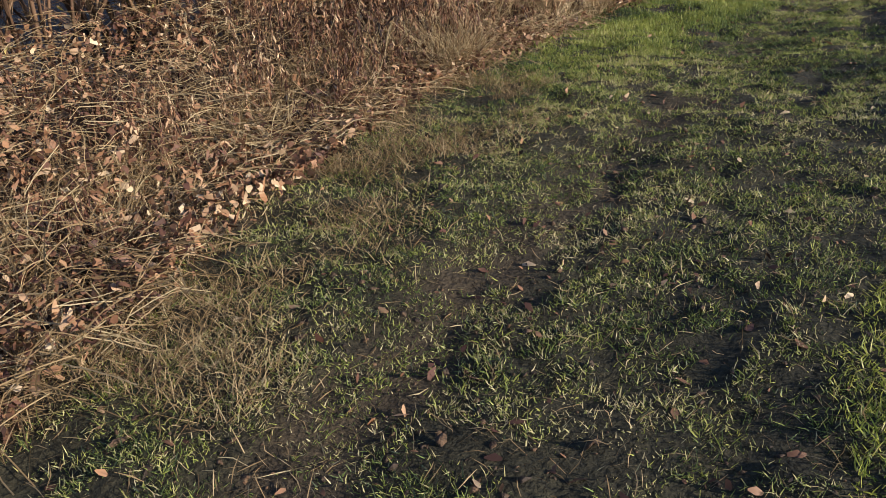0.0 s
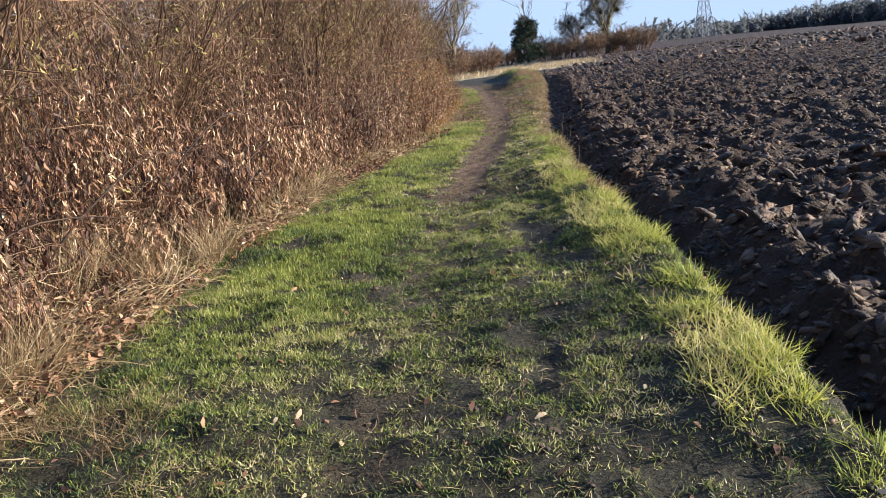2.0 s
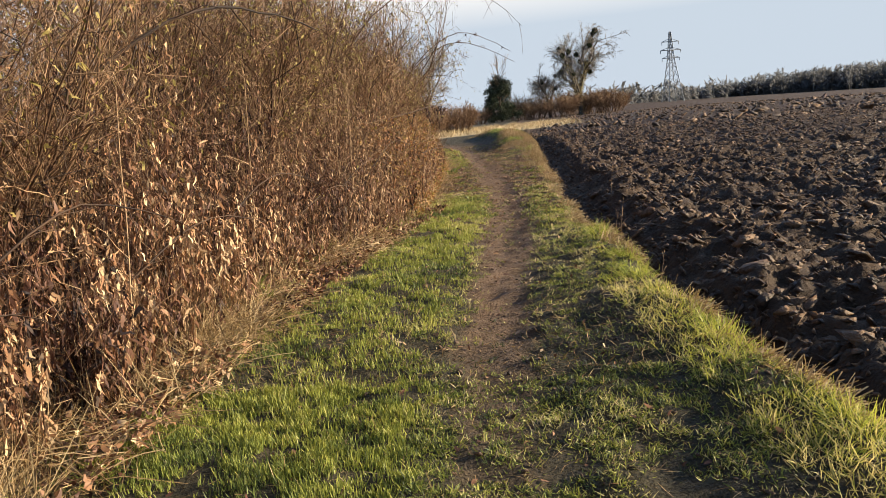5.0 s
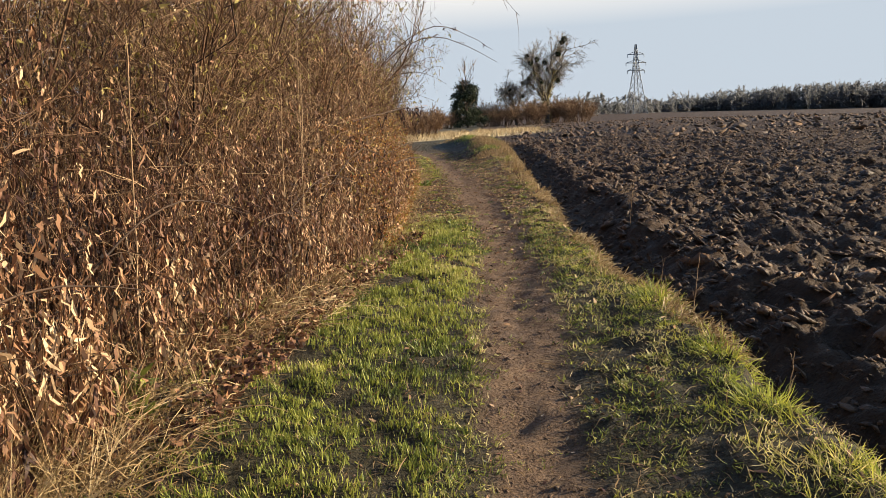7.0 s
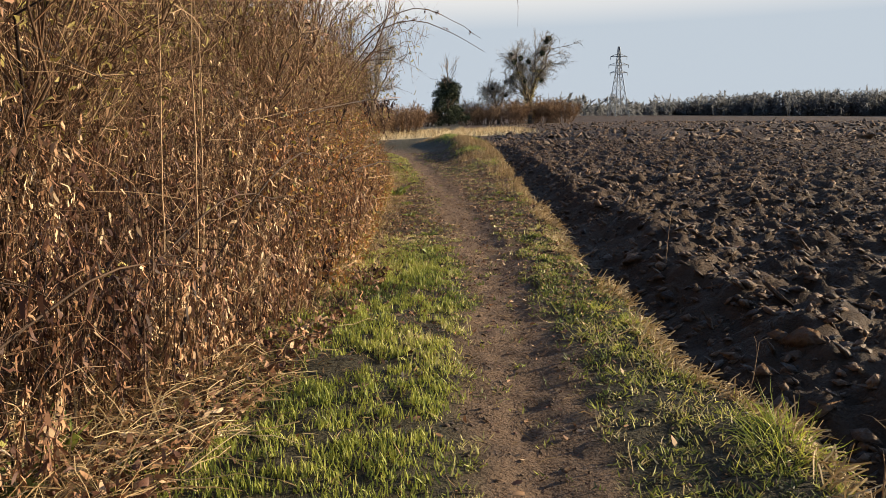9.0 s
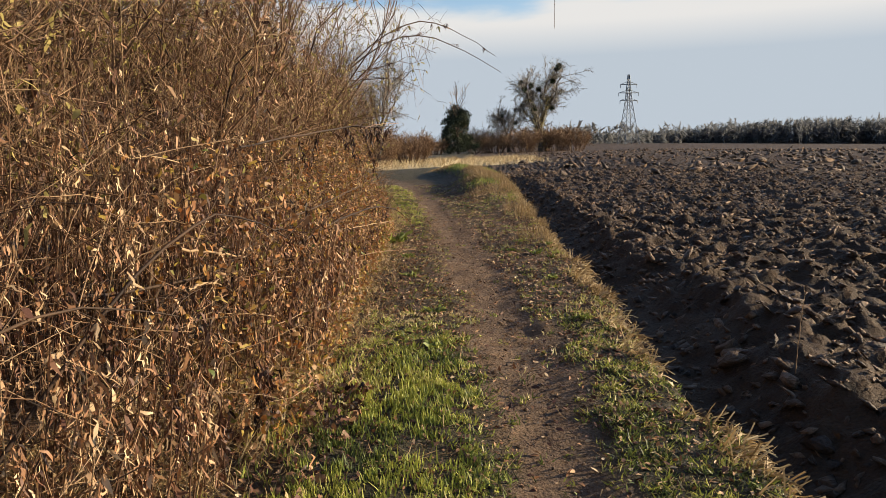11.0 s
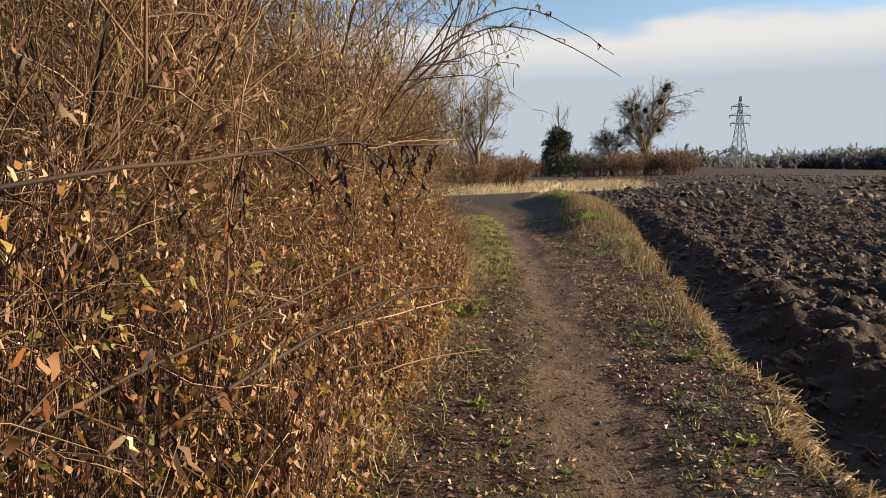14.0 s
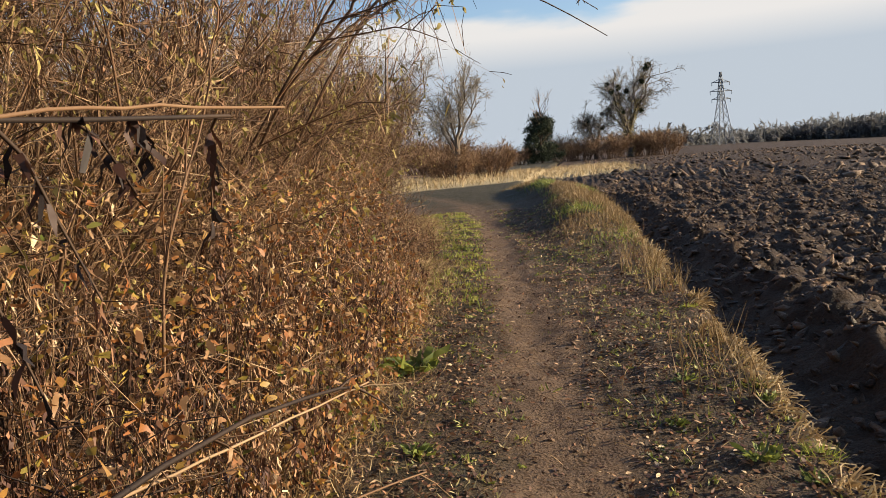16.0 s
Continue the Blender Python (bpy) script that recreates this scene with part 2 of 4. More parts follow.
def spawn(C, m, length, spread, up=0.0, K=4, droop=0.0, lo=0.25, wobble=0.08):
    """m side shoots on every line of C."""
    N, k, _ = C.shape
    idx = np.repeat(np.arange(N), m)
    s = (lo + (1 - lo) * rng.random(N * m)) * (k - 1.001)
    i = s.astype(int)
    f = (s - i)[:, None]
    P = C[idx, i] * (1 - f) + C[idx, i + 1] * f
    D = unit(C[idx, i + 1] - C[idx, i]) + rng.normal(0, spread, (N * m, 3))
    D[:, 2] += up
    return lines(P, unit(D), length * (0.5 + rng.random(N * m)), K, droop, wobble)


def taper(n, k, r0, r1):
    return np.broadcast_to(np.linspace(r0, r1, k)[None], (n, k)) * (0.8 + 0.4 * rng.random((n, 1)))


def leaf_ribbons(P, D, length, width, tone, curl=0.25):
    """Curled withered leaves: bent, tapered strips from P along D."""
    n = len(P)
    C = lines(P, D, length, 4, curl * rng.random(n), 0.0)
    C[:, 1:] += rng.normal(0, 0.11, (n, 3, 3)) * length[:, None, None]
    side = unit(np.cross(D, rng.normal(0, 1, (n, 3))))
    shape = np.array([[0.35, 0.9, 0.75, 0.15]]) * (0.65 + 0.7 * rng.random((n, 4)))
    return ribbons(C, side, width[:, None] * shape, tone)


# ---- lie of the land ----
def edge_x(y):
    return np.interp(y, [-6, 0, 4, 4.7, 6.1, 8.1, 9.5, 11.5, 14, 15, 16.2, 18, 20.6, 24, 28, 32, 36, 44, 60], [0.8, 0.35, 0.0, -0.13, -0.27, -0.57, -0.77, -1.06, -1.22, -1.4, -1.56, -1.64, -1.71, -1.81, -1.95, -1.98, -2.15, -2.5, -6.0]) + 0.14 * (vnoise(y * 1.3, y * 0, 3) - 0.5) + 0.10 * (vnoise(y * 5.0, y * 0, 4) - 0.5) + 0.05 * (vnoise(y * 13.0, y * 0, 6) - 0.5)


def hedge_x(y):
    return np.interp(y, [-6, 0, 1.2, 2.4, 4.7, 9, 12, 15, 18, 20, 24, 27, 32, 40, 48, 60], [-2.2, -2.5, -2.9, -3.5, -4.1, -4.4, -4.45, -4.25, -3.9, -4.0, -4.3, -4.5, -5.1, -6.6, -9.0, -16.0])


def track_x(y):
    return np.interp(y, [-6, 1, 2.5, 8, 12, 16, 20, 24, 29, 38, 46, 60], [-1.3, -1.4, -1.75, -2.2, -2.4, -2.42, -2.62, -3.05, -3.65, -4.9, -6.6, -12])


def smooth01(a):
    a = np.clip(a, 0, 1)
    return a * a * (3 - 2 * a)


def ground_z(x, y):
    x, y = np.asarray(x, float), np.asarray(y, float)
    e = edge_x(y)
    d = x - e
    path = 0.10 + 0.05 * (fbm(x * 0.9, y * 0.9, 11) - 0.5) + 0.07 * (fbm(x * 4, y * 4, 12) - 0.5) + 0.05 * (fbm(x * 9, y * 9, 13, 2) - 0.4)
    path = path - 0.035 * np.exp(-((x - track_x(y)) / 0.3) ** 2) + 0.12 * np.exp(-((d + 0.12) / np.where(d < -0.12, 0.55, 0.2)) ** 2) * (0.45 + 0.9 * vnoise(y * 0.8, y * 0, 5)) * np.interp(y, [0, 13, 17, 60], [1.0, 1.0, 0.35, 0.3])
    bank = smooth01((y - 30) / 9) * smooth01((56 - y) / 8)
    path = path + bank * 0.46 * np.exp(-((d + 0.7) / 0.75) ** 2) + 0.12 * smooth01((hedge_x(y) - x) / 1.5)
    rows = np.abs(((x * 0.98 + 0.2 * fbm(x * 0.5, y * 0.3, 9)) / 0.42) % 1 - 0.5) * 2
    near = smooth01((160 - y) / 100)
    field = 0.03 + near * (0.06 * rows * (0.2 + vnoise(x * 1.3, y * 0.9, 21)) + 0.28 * (fbm(x * 2.6, y * 1.9, 22) - 0.5) + 0.25 * (fbm(x * 7, y * 6, 23, 3) - 0.45))
    furrow = -0.24 + 0.10 * fbm(x * 4, y * 3, 24)
    field = furrow + (field - furrow) * smooth01((d - np.interp(y, [14, 20], [0.2, 0.35])) / np.interp(y, [14, 20], [0.5, 0.75])) + 0.10 * np.exp(-((d - 1.25) / 0.3) ** 2)
    w = smooth01((d + 0.02) / 0.22)
    z = path * (1 - w) + field * w
    far = np.clip(y - 45, 0, 140) * -0.0075 - 0.028 * np.clip(x - 25, 0, 400) * smooth01((y - 20) / 100)
    return z + far


def graded(stops):
    out = []
    for (a, b, st) in stops:
        out.append(np.arange(a, b, st))
    return np.concatenate(out)


gx = graded([(-3000, -400, 400), (-400, -60, 40), (-60, -12, 3), (-12, -5, 0.25), (-5, 3.0, 0.05), (3.0, 8, 0.09), (8, 20, 0.25), (20, 60, 1.2), (60, 300, 12), (300, 3001, 300)])
gy = graded([(-2000, -100, 300), (-100, -6, 8), (-6, 0.5, 0.3), (0.5, 16, 0.055), (16, 30, 0.09), (30, 55, 0.22), (55, 110, 1.0), (110, 300, 6), (300, 3100, 200)])
GX, GY = np.meshgrid(gx, gy)
gv = np.stack([GX, GY, ground_z(GX, GY)], -1).reshape(-1, 3)
nxg = len(gx)
gi = (np.arange(len(gy) - 1)[:, None] * nxg + np.arange(nxg - 1)[None]).ravel()
ground = mesh_obj("ground", gv, np.stack([gi, gi + 1, gi + nxg + 1, gi + nxg], -1), M_GROUND)
tagged(ground, "grassy field path beside dark ploughed soil", "ground", kind="structure")
fx_, fy_ = gv[:, 0], gv[:, 1]


def pale_mask(x, y):
    """The strip of dry bleached grass beyond the bend."""
    c = 70 + 1.15 * (x + 12)
    return smooth01((x + 45) / 8) * smooth01((3 - x) / 3) * smooth01((y - c + 12) / 3) * smooth01((c + 26 - y) / 5)


def dirt_mask(x, y):
    w = np.interp(y, [0, 6, 11, 14, 20, 30, 45], [0.2, 0.16, 0.2, 0.26, 0.3, 0.3, 0.3])
    s = np.interp(y, [0, 5, 8.5, 11.5, 40, 60], [0.4, 0.2, 0.25, 1.0, 1.0, 0.2])
    return s * smooth01(1.6 - np.abs(x - track_x(y)) / w - 1.5 * (fbm(x * 3, y * 1.6, 31) - 0.45))


def litter_mask(x, y):
    a = smooth01((hedge_x(y) + 0.55 + 0.5 * (fbm(x * 1.5, y * 1.5, 33) - 0.5) - x) / 0.6)
    return np.maximum(a, smooth01((y - 19) / 3) * 0.7 * smooth01((48 - y) / 5) * smooth01(0.3 + 1.6 * (fbm(x * 1.2, y * 1.2, 34) - 0.3)))


for aname, vals in (("soil", smooth01((fx_ - edge_x(fy_)) / 0.12 + 0.2) * (1 - pale_mask(fx_, fy_))), ("dirt", dirt_mask(fx_, fy_)), ("litter", litter_mask(fx_, fy_)), ("pale", pale_mask(fx_, fy_))):
    ground.data.attributes.new(aname, "FLOAT", "POINT").data.foreach_set("value", vals.astype(np.float32))

# ---- clods of the ploughed field ----
ICO_V = bmesh.new()
bmesh.ops.create_icosphere(ICO_V, subdivisions=1, radius=1.0)
ICO_V.verts.ensure_lookup_table()
ICO_P = np.array([v.co[:] for v in ICO_V.verts])
ICO_F = np.array([[v.index for v in f.verts] for f in ICO_V.faces])
ICO_V.free()


OCT_P = np.array([(1, 0, 0), (-1, 0, 0), (0, 1, 0), (0, -1, 0), (0, 0, 1), (0, 0, -1)], float)
OCT_F = np.array([(0, 2, 4), (2, 1, 4), (1, 3, 4), (3, 0, 4), (2, 0, 5), (1, 2, 5), (3, 1, 5), (0, 3, 5)])


def clods(n, x, y, size, ICO_P=ICO_P, ICO_F=ICO_F):
    k = len(ICO_P)
    sc = size[:, None, None] * (0.55 + 0.9 * rng.random((n, 1, 3))) * np.array([[[1.0, 1.35, 0.55]]])
    a = rng.normal(0.1, 0.5, n)
    P = ICO_P[None] * (1 + rng.normal(0, 0.42, (n, k, 1))) * sc
    tilt = rng.normal(0, 0.5, (n, 1))
    X = P[:, :, 0] * np.cos(a)[:, None] - P[:, :, 1] * np.sin(a)[:, None]
    Y = P[:, :, 0] * np.sin(a)[:, None] + P[:, :, 1] * np.cos(a)[:, None]
    Z = P[:, :, 2] + X * tilt
    V = np.stack([X + x[:, None], Y + y[:, None], Z + (ground_z(x, y) + size * 0.12)[:, None]], -1).reshape(-1, 3)
    F = (np.arange(n)[:, None, None] * k + ICO_F[None]).reshape(-1, 3)
    return V, F, np.repeat(rng.random(n), k)


cy = 1.5 + 46 * rng.random(12000) ** 1.2
cx = edge_x(cy) + 0.45 + (1.0 + cy * 0.55) * rng.random(len(cy)) ** 1.2 * 1.25
csz = 0.016 + 0.07 * rng.random(len(cy)) ** 3.2
keep = (vnoise(cx * 1.7, cy * 1.2, 41) > 0.35) & (csz < 0.03 + 0.2 * (cx - edge_x(cy) - 0.4))
cx, cy, csz = cx[keep], cy[keep], csz[keep]
tagged(mesh_obj("soil_clods", *clods(len(cx), cx, cy, csz)[:2], M_SOIL, tone=np.repeat(rng.random(len(cx)), len(ICO_P))), "dark clods of ploughed earth on the field", "soil", kind="stuff")
cy = 1.5 + 50 * rng.random(48000) ** 1.2
cx = edge_x(cy) + 0.2 + (1.0 + cy * 0.6) * rng.random(len(cy)) ** 1.1 * 1.25
csz = (0.010 + 0.028 * rng.random(len(cy)) ** 1.5) * (1 + cy * 0.025)
V, F, T = clods(len(cx), cx, cy, csz, OCT_P, OCT_F)
tagged(mesh_obj("soil_crumbs", V, F, M_SOIL, T), "crumbled dark earth over the ploughed field", "soil", kind="stuff")
cy = 45 + 110 * rng.random(4500)
cx = edge_x(np.minimum(cy, 44)) + 0.8 + cy * 0.85 * rng.random(len(cy))
csz = 0.08 + 0.16 * rng.random(len(cy)) ** 2
tagged(mesh_obj("soil_clods", *clods(len(cx), cx, cy, csz)[:2], M_SOIL, tone=np.repeat(rng.random(len(cx)), len(ICO_P))), "dark clods across the distant ploughed field", "soil", kind="stuff")


# ---- grass ----
def blades(x, y, h, w, tone, lean=0.35, z=None):
    n = len(x)
    P = np.stack([x, y, (ground_z(x, y) if z is None else z) - 0.01], -1)
    D = rng.normal(0, lean, (n, 3))
    D[:, 2] = 1
    C = lines(P, unit(D), h, 3, 0.35 * rng.random(n), 0.06)
    side = unit(np.cross(D, rng.normal(0, 1, (n, 3))))
    return ribbons(C, side, w[:, None] * np.array([[1.0, 0.75, 0.1]]), tone)


def scatter(n, y0, y1, power, x0f, x1f):
    y = y0 + (y1 - y0) * rng.random(n) ** power
    a, b = x0f(y), x1f(y)
    return a + (b - a) * rng.random(n), y


def grass_field(n_clump, per, y0, y1, power):
    """Clumps of trodden blades; thin on the track, lush left of it."""
    x, y = scatter(n_clump, y0, y1, power, lambda q: hedge_x(q) - 0.15, lambda q: edge_x(q) + 0.02)
    patch = fbm(x * 1.3, y * 1.3, 51)
    lush = smooth01((track_x(y) - 0.22 - x) / 0.3) * smooth01((y - 4) / 4) * smooth01((20.5 - y) / 2)
    lush = lush + smooth01((track_x(y) - 0.15 - x) / 0.3) * smooth01((y - 27) / 3)
    dens = (1 - 0.95 * dirt_mask(x, y)) * (1 - 0.75 * litter_mask(x, y)) * smooth01((patch - 0.15 + 0.15 * lush) * 4.0)
    dens = dens * np.interp(y, [0, 3, 7], [0.95, 0.95, 1.0]) * np.where(y > 18, 0.85, 1.0) * smooth01((vnoise(x * 5, y * 5, 59) - 0.1) * 3.5) * smooth01((vnoise(x * 13, y * 13, 60) - 0.22) * 3.2) * np.where((y > 9) & (x > track_x(y)), 0.85, 1.0)
    dens = np.maximum(dens, 0.8 * lush * (y > 26))
    keep = rng.random(n_clump) < dens
    x, y, patch, lush = x[keep], y[keep], patch[keep], lush[keep]
    n = len(x)
    fine_patch = vnoise(x * 3.5, y * 3.5, 58)
    tone = np.clip(np.interp(y, [3, 5, 9, 12], [0.62, 0.48, 0.47, 0.55]) + 1.1 * (0.47 - patch) + 0.5 * (fine_patch - 0.5) + rng.normal(0, 1, n) * (np.interp(y, [3, 6], [0.34, 0.25]) - 0.1 * lush) + 0.13 * lush + np.interp(y, [0, 4, 8], [0.16, 0.12, 0.0]) * np.sign(rng.random(n) - 0.35), 0.02, 1 - 0.38 * np.clip(lush, 0, 1))
    size = 0.6 + 0.8 * rng.random(n)
    a = rng.random((n, 1)) * 6.283
    heading = np.stack([np.cos(a[:, 0]), np.sin(a[:, 0])], -1) * 0.55 * rng.random((n, 1))
    i = np.repeat(np.arange(n), per)
    N = len(i)
    bx = x[i] + rng.normal(0, 0.022, N) * size[i]
    by = y[i] + rng.normal(0, 0.022, N) * size[i]
    D = rng.normal(0, 0.55, (N, 3))
    D[:, :2] = (D[:, :2] + heading[i]) * (1 - 0.4 * np.clip(lush[i], 0, 1))[:, None]
    D[:, 2] = 0.7 + 0.7 * lush[i]
    P = np.stack([bx, by, ground_z(bx, by) - 0.008], -1)
    h = (0.03 + 0.05 * rng.random(N)) * size[i] * np.interp(by, [0, 4, 9, 14], [0.52, 0.52, 0.62, 0.75]) * (1 + 0.25 * lush[i])
    C = lines(P, unit(D), h, 3, 0.35 * rng.random(N), 0.08)
    side = unit(np.cross(D, rng.normal(0, 1, (N, 3))))
    w = 0.0012 + 0.0011 * rng.random(N) + 0.00016 * by
    return ribbons(C, side, w[:, None] * np.array([[1.0, 0.75, 0.1]]), np.clip(tone[i] + rng.normal(0, 0.09, N), 0, 1))


V, F, T = joined([grass_field(78000, 7, 0.6, 10, 1.15), grass_field(36000, 7, 5, 21, 1.0), grass_field(9000, 7, 18, 42, 1.4)])
tagged(mesh_obj("path_grass", V, F, M_GRASS, T), "short trodden green grass clumps on the field path", "grass", kind="stuff")

# longer grass along the field edge
ex = rng.random(90000)
ey = 0.6 + 40 * rng.random(90000) ** 1.6
exx = edge_x(ey) - 0.02 - 0.42 * ex ** 1.3
keep = rng.random(len(ey)) < smooth01((fbm(ey * 1.6, exx * 2.0, 55) - 0.36) * 6) * np.interp(ey, [0, 9, 12, 15, 40], [0.7, 0.6, 0.25, 0.1, 0.12])
ey, exx = ey[keep], exx[keep]
V, F, T = blades(exx, ey, (0.04 + 0.10 * rng.random(len(ey)) ** 1.5) * np.interp(ey, [0, 2.5, 4, 14, 18], [0.45, 0.5, 1, 1, 0.5]), np.full(len(ey), 0.0026), np.clip(0.36 + 0.85 * fbm(exx * 2, ey * 2, 57) + rng.normal(0, 0.16, len(ey)), 0, 1), 0.75)
tagged(mesh_obj("edge_grass", V, F, M_FRINGE, T), "yellow-green grass fringe on the furrow edge", "grass", kind="stuff")


# fallen leaves, straw bits and crumbs lying on the path
def litter_bits(n, y0, y1, power, size, wide, tone, mask):
    x, y = scatter(n, y0, y1, power, lambda q: hedge_x(q) - 0.6, lambda q: edge_x(q) + 0.15)
    keep = rng.random(n) < mask(x, y)
    x, y = x[keep], y[keep]
    n = len(x)
    D = rng.normal(0, 1, (n, 3))
    D[:, 2] = np.abs(D[:, 2]) * 0.45
    L = size * (0.4 + rng.random(n))
    P = np.stack([x, y, ground_z(x, y) + 0.004], -1)
    C = lines(P, unit(D), L, 3, 0.15, 0.2)
    side = unit(np.cross(D, np.array([[0, 0, 1.0]]) + rng.normal(0, 0.5, (n, 3))))
    return ribbons(C, side, (L * wide)[:, None] * np.array([[0.4, 1.0, 0.25]]), np.clip(tone + rng.normal(0, 0.25, n), 0, 1))


V, F, T = joined([litter_bits(64000, 15, 42, 1.6, 0.032, 0.25, 0.5, lambda x, y: smooth01((y - 15) / 5) * (1 - 0.85 * dirt_mask(x, y))),
                  litter_bits(20000, 0.6, 20, 1.2, 0.04, 0.25, 0.45, lambda x, y: litter_mask(x, y) + 0.1)])
tagged(mesh_obj("leaf_litter", V, F, M_DEAD, T), "brown fallen leaves littering the path", "leaf litter", kind="stuff")
V, F, T = joined([litter_bits(42000, 0.6, 12, 1.1, 0.07, 0.02, 0.5, lambda x, y: 0.3 + 0.6 * litter_mask(x, y)), litter_bits(16000, 10, 40, 1.5, 0.09, 0.025, 0.4, lambda x, y: 0.7 - 0.5 * dirt_mask(x, y))])
tagged(mesh_obj("straw_bits", V, F, M_STRAW, T), "scattered dry straw lying on the path", "straw", kind="stuff")

kx, ky = scatter(9000, 0.8, 30, 1.3, lambda q: track_x(q) - 0.9, lambda q: edge_x(q) + 0.3)
ks = 0.004 + 0.014 * rng.random(len(kx)) ** 3
V, F, T = clods(len(kx), kx, ky, ks, OCT_P, OCT_F)
tagged(mesh_obj("soil_crumbs", V, F, M_SOIL, T), "small earth crumbs on the trodden track", "soil", kind="stuff")


def tussock(x, y, size, tone, label):
    n = int(420 * size / 0.3)
    a, r = rng.random(n) * 6.283, np.sqrt(rng.random(n)) * size
    px, py = r * np.cos(a), r * np.sin(a) * 1.2
    D = np.stack([px / size * 0.9, py / size * 0.9, np.full(n, 1.0)], -1) + rng.normal(0, 0.25, (n, 3))
    P = np.stack([px * 0.7, py * 0.7, ground_z(x + px * 0.7, y + py * 0.7) - ground_z(x, y) - 0.01], -1)
    C = lines(P, unit(D), size * (0.35 + 0.6 * rng.random(n)), 4, 1.0 * rng.random(n), 0.07)
    side = unit(np.cross(D, rng.normal(0, 1, (n, 3))))
    V, F, T = ribbons(C, side, np.full((n, 1), 0.0024) * np.array([[1, 0.9, 0.6, 0.1]]), np.clip(tone - 0.14 + rng.normal(0, 0.18, n), 0, 1))
    ob = mesh_obj("grass_tussock", V, F, M_FRINGE, T)
    ob.location = (x, y, float(ground_z(x, y)))
    return tagged(ob, label, "grass tussock", "tussocks along the furrow")


extra = [(float(edge_x(q)) - 0.1 - 0.15 * random.random(), q, random.uniform(0.05, 0.12), random.uniform(0.5, 0.85)) for q in np.arange(2.6, 17, 0.55)]
for (tx, ty, ts, tt) in extra + [(-1.22, 14.4, 0.27, 0.5), (-1.08, 13.0, 0.24, 0.6), (-0.85, 12.2, 0.22, 0.62), (-0.2, 6.5, 0.2, 0.62), (-0.35, 7.4, 0.16, 0.7), (-0.6, 8.9, 0.2, 0.68), (-0.8, 10.3, 0.22, 0.72), (-0.3, 5.2, 0.18, 0.55), (-0.1, 4.4, 0.13, 0.7), (-1.4, 16.4, 0.16, 0.55), (-0.75, 11.2, 0.16, 0.66), (-1.75, 24.2, 0.11, 0.5), (-1.95, 25.3, 0.09, 0.5), (-2.0, 27.8, 0.1, 0.6)]:
    tx = min(tx, float(edge_x(ty)) - 0.05)
    tussock(tx, ty, ts, tt, "bright green grass tussock tipped with straw" if tt < 0.62 else "yellowing grass tussock at the furrow edge")

# dry grass at the foot of the hedge and over the far bank
sx, sy = scatter(60000, 0.5, 40, 1.25, lambda y: hedge_x(y) - 1.0, lambda y: hedge_x(y) + 0.6)
keep = rng.random(len(sx)) < smooth01((fbm(sx * 1.2, sy * 0.9, 61) - 0.2) * 3.5) * smooth01((hedge_x(sy) + 0.6 - sx) / 0.7)
sx, sy = sx[keep], sy[keep]
hh = 0.10 + 0.30 * rng.random(len(sx)) * smooth01((hedge_x(sy) + 0.3 - sx) / 0.7)
V, F, T = blades(sx, sy, hh, 0.0025 + 0.002 * rng.random(len(sx)), np.clip(0.55 + rng.normal(0, 0.25, len(sx)), 0, 1), 0.8)
tagged(mesh_obj("dry_grass", V, F, M_STRAW, T), "matted dry grass at the foot of the hedge", "grass", kind="stuff")
bx, by = scatter(22000, 30, 54, 0.8, lambda y: edge_x(y) - 1.6, lambda y: edge_x(y) + 0.1)
keep = rng.random(len(bx)) < smooth01((bx - edge_x(by) + 1.6) / 0.9) * smooth01((by - 29) / 7)
bx, by = bx[keep], by[keep]
V, F, T = blades(bx, by, 0.05 + 0.16 * rng.random(len(bx)) * smooth01((by - 30) / 6), np.full(len(bx), 0.006), np.clip(0.4 + rng.normal(0, 0.2, len(bx)), 0, 1), 0.4)
pick_ = vnoise(bx * 1.5, by * 0.8, 62) > 0.6
tagged(mesh_obj("bank_grass", V, F[~np.repeat(pick_, 2)], M_STRAW, T), "brown dry grass on the low bank", "grass", kind="stuff")
tagged(mesh_obj("bank_turf", V, F[np.repeat(pick_, 2)], M_GRASS, T), "dull green grass on the low bank", "grass", kind="stuff")
px_, py_ = scatter(26000, 55, 130, 1.0, lambda y: y * 0 - 40, lambda y: y * 0 + 14)
keep = rng.random(len(px_)) < pale_mask(px_, py_)
px_, py_ = px_[keep], py_[keep]
V, F, T = blades(px_, py_, 0.3 + 0.3 * rng.random(len(px_)), np.full(len(px_), 0.02), np.clip(0.85 + rng.normal(0, 0.12, len(px_)), 0, 1), 0.4)
tagged(mesh_obj("bleached_grass", V, F, M_STRAW, T), "pale bleached grass strip beyond the bend", "grass", kind="stuff")

